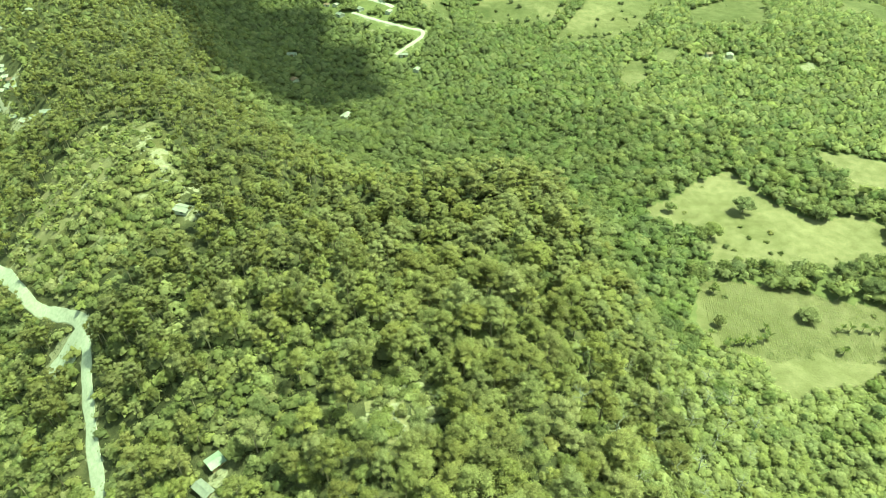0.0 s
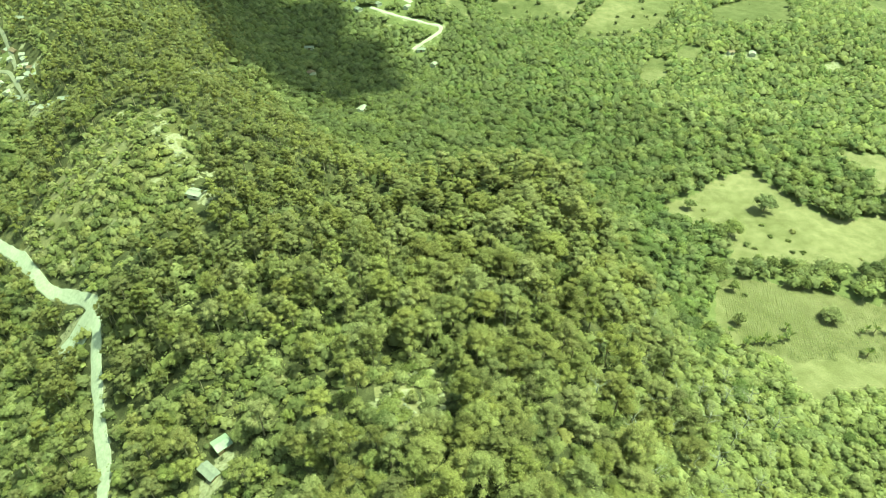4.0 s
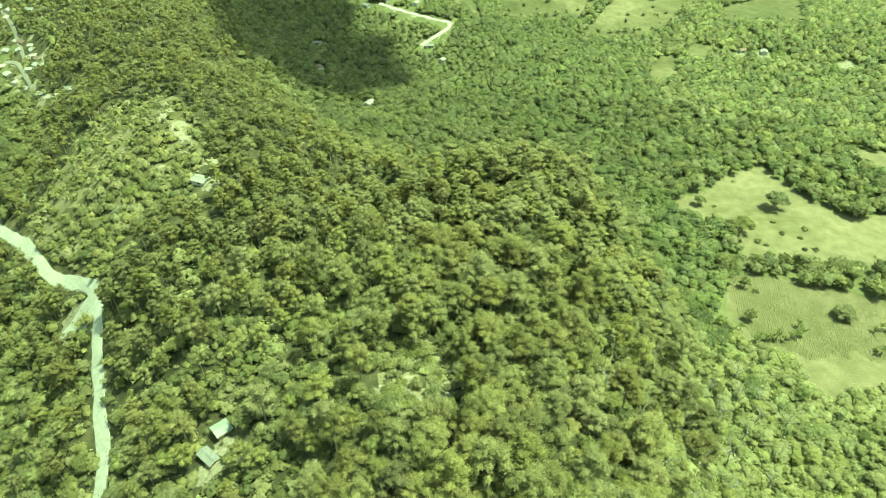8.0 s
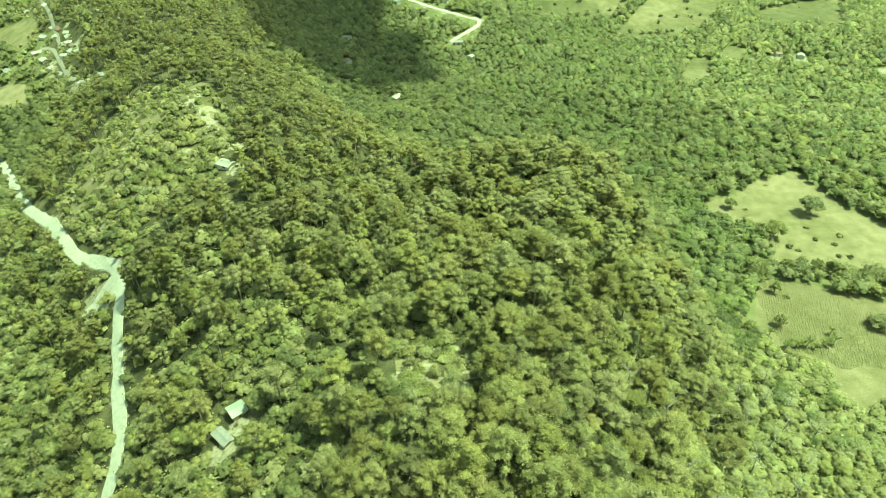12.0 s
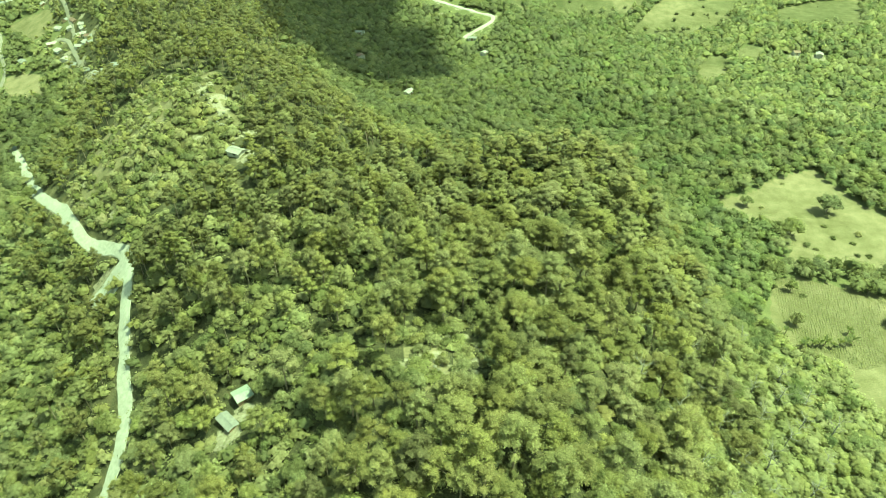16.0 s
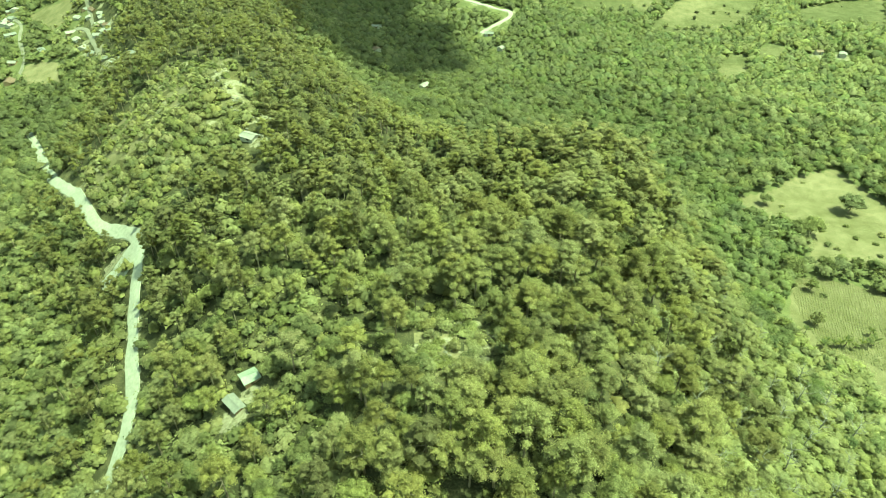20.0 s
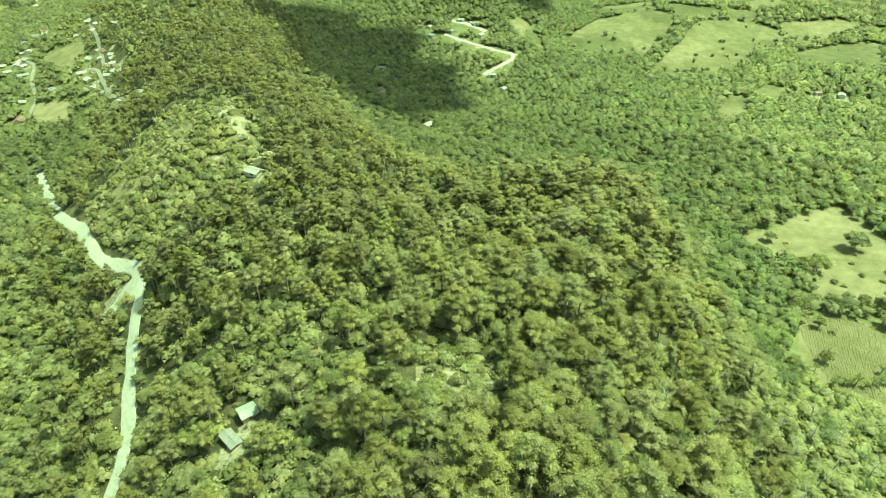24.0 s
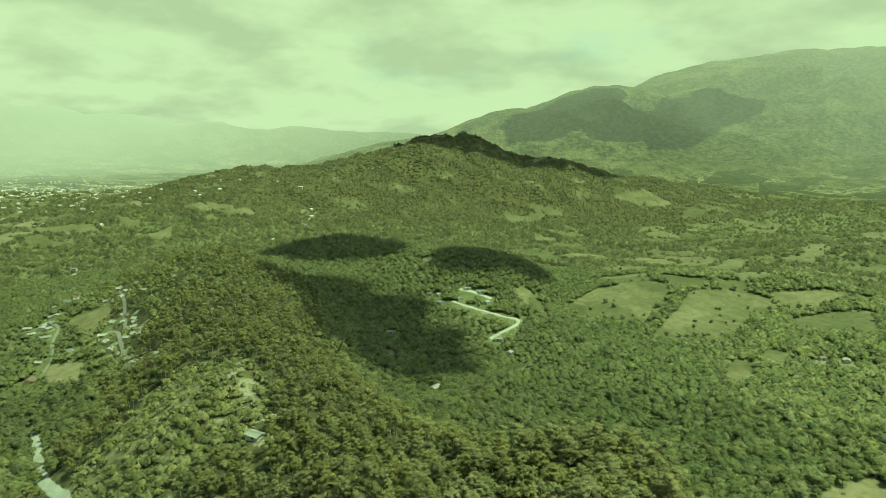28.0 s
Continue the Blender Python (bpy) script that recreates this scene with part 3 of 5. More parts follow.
BEARINGS = np.radians(np.concatenate([np.arange(-56, 56, 0.33), np.arange(56, 304, 4.0)]))
near_rings = np.concatenate([[0.02, 20, 40, 55], np.geomspace(62, 2350, 310)])
ground = land_sheet("ground", near_rings, BEARINGS, mat_ground, True)
tagged(ground, "hilly green land with woods, pastures and tracks", "ground", kind="structure")
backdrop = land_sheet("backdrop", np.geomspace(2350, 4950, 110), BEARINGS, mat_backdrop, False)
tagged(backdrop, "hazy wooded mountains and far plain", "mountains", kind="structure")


def lane_mesh(name, line, width, mat, label, lift=0.22):
    """A track laid on the land, with a low crown and ragged edges."""
    pts = []
    for (x0, y0), (x1, y1) in zip(line, line[1:]):
        steps = max(1, int(math.hypot(x1 - x0, y1 - y0) / 2.0))
        pts += [(x0 + (x1 - x0) * k / steps, y0 + (y1 - y0) * k / steps) for k in range(steps)]
    pts = np.array(pts + [line[-1]], float)
    for _ in range(6):
        pts[1:-1] = (pts[:-2] + 2 * pts[1:-1] + pts[2:]) / 4
    way = np.gradient(pts, axis=0)
    way /= np.linalg.norm(way, axis=1)[:, None]
    side = np.stack([way[:, 1], -way[:, 0]], 1)
    verts, faces = [], []
    for k, (p, s) in enumerate(zip(pts, side)):
        half = width / 2 * (1 + 0.16 * float(wave(p[0], p[1], 11, 51)))
        for u, drop in ((-1.12, -0.35), (-1.0, 0.0), (-0.45, 0.05), (0.0, 0.10), (0.45, 0.05), (1.0, 0.0), (1.12, -0.35)):
            q = p + s * half * u
            verts.append((q[0], q[1], float(height(*q)) + lift + drop))
        if k:
            faces += [((k - 1) * 7 + j, (k - 1) * 7 + j + 1, k * 7 + j + 1, k * 7 + j) for j in range(6)]
    ob = link_mesh(name, verts, faces, mat)
    return tagged(ob, label, "road", kind="structure")


lane_mesh("road", ROAD, 3.9, mat_road, "pale gravel road winding down the wooded slope")
lane_mesh("road", SPUR, 11.0, mat_road, "pale gravel turning place beside the road", 0.32)
lane_mesh("road", LOOP_ROAD, 3.1, mat_road, "pale gravel road with a sharp bend", 0.35)
lane_mesh("road", UPPER_LANE, 4.0, mat_road, "short earth lane above the bend", 0.35)
for street in STREETS:
    lane_mesh("road", street, 2.3, mat_path, "pale dirt street of the village", 0.35)

# ---- trees: lobes of leaves on tapered trunks ----
ICO_F = np.array([(0, 11, 5), (0, 5, 1), (0, 1, 7), (0, 7, 10), (0, 10, 11), (1, 5, 9), (5, 11, 4), (11, 10, 2), (10, 7, 6), (7, 1, 8),
                  (3, 9, 4), (3, 4, 2), (3, 2, 6), (3, 6, 8), (3, 8, 9), (4, 9, 5), (2, 4, 11), (6, 2, 10), (8, 6, 7), (9, 8, 1)])
g = (1 + 5 ** 0.5) / 2
ICO_V = np.array([(-1, g, 0), (1, g, 0), (-1, -g, 0), (1, -g, 0), (0, -1, g), (0, 1, g), (0, -1, -g), (0, 1, -g), (g, 0, -1), (g, 0, 1), (-g, 0, -1), (-g, 0, 1)])
ICO_V = ICO_V / np.linalg.norm(ICO_V[0])


OCTA_V = np.array([(1, 0, 0), (0, 1, 0), (-1, 0, 0), (0, -1, 0), (0, 0, 1), (0, 0, -1)], float)
OCTA_F = np.array([(0, 1, 4), (1, 2, 4), (2, 3, 4), (3, 0, 4), (1, 0, 5), (2, 1, 5), (3, 2, 5), (0, 3, 5)])


def unit(v):
    return v / (np.linalg.norm(v, axis=-1, keepdims=True) + 1e-9)


def facing(me, ways):
    """Soft shading of a crown: each leaf takes light as the part of the crown that it sits on."""
    at = me.attributes.new("custom_normal", "FLOAT_VECTOR", "POINT")
    at.data.foreach_set("vector", np.ascontiguousarray(ways, np.float32).ravel())


def crown_mesh(rng, lobes, leaves, size, core=0.9, cores=True, form=(OCTA_V, OCTA_F), lift=0.2):
    """Leaf clumps scattered over rounded lobes (centre, radii), over a rough inner mass. Returns vertices, triangles and the way each vertex faces."""
    verts, tris, faced, base = [], [], [], 0
    heart = np.mean([c for c, _ in lobes], axis=0) - np.array([0, 0, 1.0])
    if cores:
        for c, r in lobes:
            v = form[0] * np.array(r) * core * rng.uniform(0.8, 1.15, (len(form[0]), 1)) + np.array(c)
            verts.append(v)
            faced.append(unit(0.6 * unit(v - np.array(c)) + unit(v - heart) + np.array([0, 0, lift])))
            tris.append(form[1] + base)
            base += len(v)
    area = np.array([r[0] * r[1] + r[0] * r[2] * 2 for _, r in lobes])
    pick = rng.choice(len(lobes), leaves, p=area / area.sum())
    d = rng.normal(size=(leaves, 3))
    d[:, 2] = np.where(d[:, 2] < -0.5, -d[:, 2], d[:, 2])
    d /= np.linalg.norm(d, axis=1)[:, None]
    cen, rad = np.array([l[0] for l in lobes])[pick], np.array([l[1] for l in lobes])[pick]
    at = cen + d * rad * rng.uniform(0.55, 1.38, (leaves, 1))
    nrm = d + rng.normal(scale=0.32, size=(leaves, 3)) + np.array([0, 0, 0.55])
    nrm /= np.linalg.norm(nrm, axis=1)[:, None]
    u = np.cross(nrm, rng.normal(size=(leaves, 3)))
    u /= np.linalg.norm(u, axis=1)[:, None] + 1e-9
    w = np.cross(nrm, u)
    s = size * rng.uniform(0.6, 1.45, (leaves, 1))
    k = rng.uniform(0.55, 1.0, (leaves, 1))
    tri = np.stack([at + u * s, at - u * s * 0.5 + w * s * 0.87 * k, at - u * s * 0.5 - w * s * 0.87 * k], 1).reshape(-1, 3)
    verts.append(tri)
    faced.append(np.repeat(unit(0.42 * d + 0.85 * unit(at - heart) + 0.55 * nrm + np.array([0, 0, lift])), 3, axis=0))
    tris.append(np.arange(leaves * 3).reshape(-1, 3) + base)
    return np.concatenate(verts), np.concatenate(tris), np.concatenate(faced)


def broad_lobes(rng, radius=4.0, top=8.5, n=12):
    """A rounded crown: one inner mass, with lobes all over its outside."""
    deep = top * rng.uniform(0.34, 0.42)
    mid = top - deep
    lobes = [((0, 0, mid), (radius * 0.72, radius * 0.72, deep * 0.72))]
    turn = rng.uniform(0, 6.28)
    for k in range(n):
        z = 1 - 1.45 * (k + 0.4) / n
        flat = math.sqrt(max(0.0, 1 - z * z))
        a = turn + k * 2.4 + rng.uniform(-0.3, 0.3)
        out = rng.uniform(0.58, 0.82)
        r = radius * rng.uniform(0.28, 0.44)
        lobes.append(((radius * out * flat * math.cos(a), radius * out * flat * math.sin(a), mid + deep * out * z), (r, r * rng.uniform(0.85, 1.15), r * rng.uniform(0.7, 0.95))))
    return lobes


def pine_lobes(rng, radius=2.9, top=14.0, n=14):
    """A tall uneven crown: flat tufts at the ends of spreading limbs, round a thin inner mass."""
    low = top * rng.uniform(0.42, 0.56)
    lobes, turn = [], rng.uniform(0, 6.28)
    off = rng.uniform(-0.16, 0.16, 2) * radius
    for u in (0.32, 0.66):
        lobes.append(((off[0] * u, off[1] * u, low + (top - low) * u), (radius * 0.36, radius * 0.36, (top - low) * 0.18)))
    for k in range(n):
        u = (k + 0.3) / n
        z = low + (top - 0.6 - low) * u + rng.uniform(-0.35, 0.35)
        far = radius * 0.86 * math.sin(math.pi * (0.30 + 0.66 * u)) * rng.uniform(0.5, 1.22)
        a = turn + k * 2.4 + rng.uniform(-0.6, 0.6)
        r = radius * rng.uniform(0.24, 0.40) * (1.08 - 0.3 * u)
        lobes.append(((far * math.cos(a) + off[0] * u, far * math.sin(a) + off[1] * u, z), (r, r * rng.uniform(0.8, 1.2), r * rng.uniform(0.45, 0.72))))
    return lobes


def bush_lobes(rng, radius=1.5):
    return [((radius * 0.6 * rng.uniform(-1, 1), radius * 0.6 * rng.uniform(-1, 1), radius * rng.uniform(0.3, 0.7)), (radius * rng.uniform(0.4, 0.65),) * 2 + (radius * rng.uniform(0.35, 0.6),)) for _ in range(5)]


def tube(bm, pts, radii, sides=6):
    """A tapered bent tube through points."""
    rings = []
    for k, (p, r) in enumerate(zip(pts, radii)):
        way = (Vector(pts[min(k + 1, len(pts) - 1)]) - Vector(pts[max(k - 1, 0)])).normalized()
        q = way.to_track_quat("Z", "Y")
        rings.append([bm.verts.new(Vector(p) + q @ Vector((r * math.cos(6.283 * j / sides), r * math.sin(6.283 * j / sides), 0))) for j in range(sides)])
    for a, b in zip(rings, rings[1:]):
        for j in range(sides):
            bm.faces.new((a[j], a[(j + 1) % sides], b[(j + 1) % sides], b[j]))
    bm.faces.new(rings[-1])


def trunk_mesh(name, rng, lobes, top, foot, lean=0.35):
    bm = bmesh.new()
    bend = [(rng.uniform(-lean, lean) * u, rng.uniform(-lean, lean) * u, top * u - 0.6 * (u == 0)) for u in (0, 0.3, 0.6, 1.0)]
    tube(bm, bend, [foot, foot * 0.75, foot * 0.5, foot * 0.15])
    for c, r in lobes[1::2]:
        z = max(top * 0.3, c[2] - r[2] - 1.0)
        u = z / top
        tube(bm, [(bend[2][0] * u, bend[2][1] * u, z), (c[0] * 0.5, c[1] * 0.5, (z + c[2]) / 2 + 0.2), c], [foot * 0.35, foot * 0.22, foot * 0.08], 4)
    me = bpy.data.meshes.new(name)
    bm.to_mesh(me)
    bm.free()
    return me


def crown_data(name, rng, lobes, leaves, size, mat, core=0.9):
    v, f, ways = crown_mesh(rng, lobes, leaves, size, core)
    me = bpy.data.meshes.new(name)
    me.from_pydata(v.tolist(), [], f.tolist())
    facing(me, ways)
    me.materials.append(mat)
    return me


# plant kinds: lobes, height of the trunk, its foot, leaf counts and sizes at four distances
SPECIES = {}
for kind, count in (("pine", 9), ("broad", 8), ("bush", 5)):
    SPECIES[kind] = []
    for k in range(count):
        rng = np.random.RandomState(100 * len(kind) + k)
        if kind == "pine":
            lobes = pine_lobes(rng, rng.uniform(2.9, 3.7), rng.uniform(11.5, 15.0), rng.randint(15, 23))
        elif kind == "broad":
            lobes = broad_lobes(rng, rng.uniform(3.4, 4.4), rng.uniform(7.5, 9.5), rng.randint(11, 16))
        else:
            lobes = bush_lobes(rng, rng.uniform(1.2, 1.7))
        SPECIES[kind].append(lobes)

SPECIES["pale"], SPECIES["creeper"], SPECIES["lush"] = SPECIES["broad"], SPECIES["bush"], SPECIES["broad"]
LEAVES = {"pine": ((2600, 0.155), (900, 0.23), (320, 0.33), (48, 0.8)), "broad": ((2400, 0.165), (760, 0.23), (150, 0.44), (24, 1.0)), "bush": ((420, 0.13), (90, 0.23), (26, 0.46), (12, 0.8))}
LEAVES["pale"], LEAVES["creeper"], LEAVES["lush"] = LEAVES["broad"], LEAVES["bush"], LEAVES["broad"]


def few(lobes, keep):
    return lobes if len(lobes) <= keep else [lobes[i] for i in np.linspace(0, len(lobes) - 1, keep).astype(int)]


TEMPLATES = {}
for kind in SPECIES:
    for tier in (1, 2, 3):
        made = []
        for k, lobes in enumerate(SPECIES[kind]):
            rng = np.random.RandomState(999 + 31 * k + tier)
            n, s = LEAVES[kind][tier]
            keep = (99, 7 if kind == "pine" else 5, 2)[tier - 1] if kind not in ("bush", "creeper") else (3, 2, 1)[tier - 1]
            use = few(lobes, keep)
            if len(use) < len(lobes):
                use = [(c, tuple(q * (1.18 if tier == 2 else 1.42) for q in r)) for c, r in use]
            made.append(crown_mesh(rng, use, n, s, 0.92, lift=(0.2, 0.38, 0.9)[tier - 1]))
        TEMPLATES[kind, tier] = made


def stand_mesh(name, kind, tier, plants, mat):
    """Many plants of a kind as one mesh. plants: rows of x, y, z, turn, width, tall, tone."""
    verts, tris, tones, ways, base = [], [], [], [], 0
    choice = np.random.RandomState(5 + tier).randint(0, len(SPECIES[kind]), len(plants))
    for k, (v, f, q) in enumerate(TEMPLATES[kind, tier]):
        mine = plants[choice == k]
        if not len(mine):
            continue
        c, s = np.cos(mine[:, 3])[:, None], np.sin(mine[:, 3])[:, None]
        w, t = mine[:, 4][:, None], mine[:, 5][:, None]
        x = (v[None, :, 0] * c - v[None, :, 1] * s) * w + mine[:, 0][:, None]
        y = (v[None, :, 0] * s + v[None, :, 1] * c) * w + mine[:, 1][:, None]
        z = v[None, :, 2] * t + mine[:, 2][:, None]
        verts.append(np.stack([x, y, z], -1).reshape(-1, 3))
        tris.append((f[None] + (np.arange(len(mine)) * len(v))[:, None, None]).reshape(-1) + base)
        tones.append(np.repeat(mine[:, 6], len(v)))
        ways.append(np.stack([q[None, :, 0] * c - q[None, :, 1] * s, q[None, :, 0] * s + q[None, :, 1] * c, np.repeat(q[None, :, 2], len(mine), 0)], -1).reshape(-1, 3))
        base += len(mine) * len(v)
    ob = big_mesh(name, np.concatenate(verts), np.concatenate(tris), 3, mat, [("tone", np.concatenate(tones))])
    facing(ob.data, np.concatenate(ways))
    return ob


def trunks_mesh(name, plants, tall, foot, mat):
    """Four-sided tapered stems for a stand."""
    ang = np.arange(4) * 1.5708
    ring = np.stack([np.cos(ang), np.sin(ang)], -1)
    n = len(plants)
    w = plants[:, 4][:, None]
    lean = np.random.RandomState(3).uniform(-0.5, 0.5, (n, 2))
    lo = np.stack([plants[:, 0][:, None] + ring[None, :, 0] * foot * w, plants[:, 1][:, None] + ring[None, :, 1] * foot * w, np.repeat(plants[:, 2][:, None] - 0.5, 4, 1)], -1)
    hi = np.stack([plants[:, 0][:, None] + lean[:, :1] + ring[None, :, 0] * foot * 0.35 * w, plants[:, 1][:, None] + lean[:, 1:] + ring[None, :, 1] * foot * 0.35 * w,
                   np.repeat((plants[:, 2] + tall * plants[:, 5])[:, None], 4, 1)], -1)
    verts = np.concatenate([lo, hi], 1).reshape(-1, 3)
    f = np.array([(j, (j + 1) % 4, 4 + (j + 1) % 4, 4 + j) for j in range(4)])
    quads = (f[None] + (np.arange(n) * 8)[:, None, None]).reshape(-1)
    return big_mesh(name, verts, quads, 4, mat)


def scatter(x0, x1, y0, y1, gap, seed, slack=0.42):
    rng = np.random.RandomState(seed)
    gx, gy = np.meshgrid(np.arange(x0, x1, gap), np.arange(y0, y1, gap * 0.87))
    gx = gx + (np.arange(len(gx)) % 2)[:, None] * gap / 2
    x = (gx + rng.uniform(-slack, slack, gx.shape) * gap).ravel()
    y = (gy + rng.uniform(-slack, slack, gy.shape) * gap).ravel()
    return x, y


def rows_of(x, y, seed, lo, hi, stretch=0.15, skew=1.0):
    rng = np.random.RandomState(seed)
    n = len(x)
    w = lo + (hi - lo) * rng.uniform(0, 1, n) ** skew
    return np.stack([x, y, height(x, y), rng.uniform(0, 6.283, n), w, w * rng.uniform(1 - stretch, 1 + stretch, n), rng.uniform(0, 1, n)], -1)


def seen_wedge(x, y, slack=60):
    slack = slack + 50 * (y < 260) * (x > 0)
    return (x > -0.97 * y - slack) & (x < 0.75 * np.minimum(y, 600) + 0.5 * np.maximum(y - 600, 0) + slack)


def pinewood(x, y):
    """Share of pines: high on the slopes, few in the valley."""
    return np.clip(smooth(14, 40, near_hill(x, y)) * (0.92 - 0.45 * smooth(-15, -45, x) * smooth(135, 95, y)) + 0.25 * smooth(20, 60, ridge(x, y, FAR_HILL)), 0, 1)


def below_road(x, y, reach, lanes):
    """Land just this side of the road, where nothing tall hides it."""
    d = np.hypot(x, y)
    g = np.zeros(np.shape(x), bool)
    for s in np.arange(0, reach, 2.5):
        for lane in lanes:
            g |= from_line(x * (1 + s / d), y * (1 + s / d), lane) < 3.6
    return g


def eastern(x, y):
    """How far a place lies down the bright eastern flank, in metres past its upper edge."""
    return x - 40 - 0.58 * (y - 90)


def apart_from(x, y, ax, ay, room):
    """Whether places keep their distance from the others."""
    ok = np.ones(len(x), bool)
    for k in range(0, len(x), 500):
        d2 = (x[k:k + 500, None] - ax[None]) ** 2 + (y[k:k + 500, None] - ay[None]) ** 2
        ok[k:k + 500] = d2.min(1) > room * room
    return ok


GREEN_BELT = [(92, 296), (114, 290), (138, 240), (121, 224), (108, 190), (128, 170), (125, 153), (180, 165), (180, 130), (104, 128), (92, 165), (84, 210), (86, 250)]
LUSH_SLOPE = [(109, 187), (113, 179), (129, 174), (130, 166), (126, 153), (156, 157), (178, 165), (175, 140), (120, 130), (98, 172)]


def growable(x, y, thin):
    """Where trees may stand: off lanes, yards, fields and clearings."""
    free = (~on_lane(x, y, 3.4) | (from_line(x, y, ROAD[:4]) < 3.4)) & ~in_yard(x, y, 1.5) & ~below_road(x, y, 6, [ROAD[OPEN_ROAD], SPUR]) & ~below_road(x, y, 13, [LOOP_ROAD, UPPER_LANE])
    free &= ~((np.hypot(x + 325, y - 405) < 85) & (thin < 0.38))
    free &= ~(inside(x, y, SCRUB) & (thin < 0.86))
    free &= (from_line(x, y, ROAD[OPEN_ROAD]) > 3.8) & (from_line(x, y, ROAD) > 2.2) & ~cleared(x, y) & ~by_house(x, y, 5.5, 9.0) & ~by_hut(x, y, 4.8, 11.0)
    free &= ~((wave(x, y, 34, 61) > 1.6) & (near_hill(x, y) > 20))
    d = np.hypot(x, y)
    for s in (0.0, 4.0):
        free &= ~(inside(x * (1 + s / d), y * (1 + s / d), SLIP) & (thin < 0.8))
    return free & ~(inside(x, y, LUSH_SLOPE) & (thin < 0.7))


def low_growth(x, y):
    """The open scrub and the strip this side of it, with no tall trees."""
    d = np.hypot(x, y)
    g = np.zeros(np.shape(x), bool)
    for s in (0.0, 5.0, 10.0, 15.0):
        g |= inside(x * (1 + s / d), y * (1 + s / d), SCRUB)
    return g


# near and middle woods: first the pines, then leafy trees between and beyond them
def wood_places(gap, seed):
    x, y = scatter(-620, 640, 52, 800, gap, seed)
    keep = seen_wedge(x, y, 90 - 30 * (y > 200)) & (np.hypot(x, y) < 800)
    x, y = x[keep], y[keep]
    rng = np.random.RandomState(seed + 11)
    return x, y, rng.uniform(0, 1, len(x)), rng.uniform(0, 1, len(x))


x, y, roll, thin = wood_places(5.7, 1)
flank = smooth(-40, 50, eastern(x, y)) * (y < 260)
keep = growable(x, y, thin) & (roll < pinewood(x, y) * (1 - 0.8 * flank)) & (thin < 0.92 - 0.16 * smooth(-40, 0, x) * (y < 225)) & ~(low_growth(x, y) & (thin < 0.97))
pines = rows_of(x[keep], y[keep], 21, 0.72, 1.36, 0.16, 1.1)
pines[:, 5] *= 0.9
broader = np.maximum(smooth(-50, 15, pines[:, 0]), smooth(-80, -45, pines[:, 0]) * smooth(212, 236, pines[:, 1])) * (1 - smooth(272, 296, pines[:, 1]))
pines[:, 4] *= 0.74 + 0.32 * broader
pines[:, 5] *= 0.86 + 0.16 * broader
# tone: dome pines lighter; shade of the western slope put in as darker colour
pines[:, 6] = np.clip(pines[:, 6] * 0.54 + 0.30 * broader, 0, 1)
px, py = pines[:, 0], pines[:, 1]
x, y, roll, thin = wood_places(4.7, 3)
flank = smooth(-40, 50, eastern(x, y)) * (y < 260)
keep = growable(x, y, thin) & (thin < 0.95) & (roll > 0.62 * pinewood(x, y) * (1 - flank)) & ~((flank > 0.5) & (thin < 0.22))
x, y = x[keep], y[keep]
keep = apart_from(x, y, px, py, 3.3)
broads = rows_of(x[keep], y[keep], 22, 0.50, 1.22, 0.2, 1.5)
broads[:, 5] = 0.42 + 0.5 * broads[:, 5]
slope = np.maximum(smooth(-10, -40, broads[:, 0]) * (broads[:, 1] < 175), smooth(-5, 30, eastern(broads[:, 0], broads[:, 1])) * (broads[:, 1] < 200))
broads[:, 4] *= 1 - 0.32 * slope
broads[:, 5] *= 1 - 0.34 * slope
broads[:, 4:6] *= (1 - 0.22 * pinewood(broads[:, 0], broads[:, 1]) - 0.3 * low_growth(broads[:, 0], broads[:, 1]))[:, None]
broads[:, 4] *= 1 + 0.06 * (near_hill(broads[:, 0], broads[:, 1]) < 14)
ux, uy = scatter(-330, 330, 55, 480, 3.1, 2)
ok = seen_wedge(ux, uy, 75) & ~open_grass(ux, uy) & ~on_lane(ux, uy, 3.4) & ~by_hut(ux, uy, 3.6, 5.0) & (~in_yard(ux, uy, 0.0) | (inside(ux, uy, SCRUB) & (np.random.RandomState(44).uniform(0, 1, len(ux)) < 0.12))) & (np.random.RandomState(4).uniform(0, 1, len(ux)) < (0.12 + 0.3 * (np.hypot(ux, uy) < 240) + 0.22 * ((ux > -30) | (uy < 150)) + 0.22 * ((ux < -30) & (uy < 190))) * (near_hill(ux, uy) > 12) + 0.16 * ((np.hypot(ux + 5, uy - 70) < 75)) + 0.6 * inside(ux, uy, SLIP) + 0.5 * ((ux < -60) & (uy < 175) & (near_hill(ux, uy) < 40)) + 0.52 * inside(ux, uy, SCRUB) + 0.95 * ((eastern(ux, uy) > 4) & (ux < 180) & (uy > 80) & (uy < 188)))
bushes = rows_of(ux[ok], uy[ok], 23, 0.55, 1.7, 0.25)
bushes[:, 4:6] *= (1 + 0.10 * inside(bushes[:, 0], bushes[:, 1], SCRUB))[:, None]
vx, vy = scatter(-470, -235, 300, 510, 4.6, 9)
ok = ~on_lane(vx, vy, 2.6) & ~by_house(vx, vy, 5.0, 5.0) & ~open_grass(vx, vy) & (np.random.RandomState(14).uniform(0, 1, len(vx)) < 0.6)
bushes = np.concatenate([bushes, rows_of(vx[ok], vy[ok], 25, 0.6, 1.6, 0.25)])
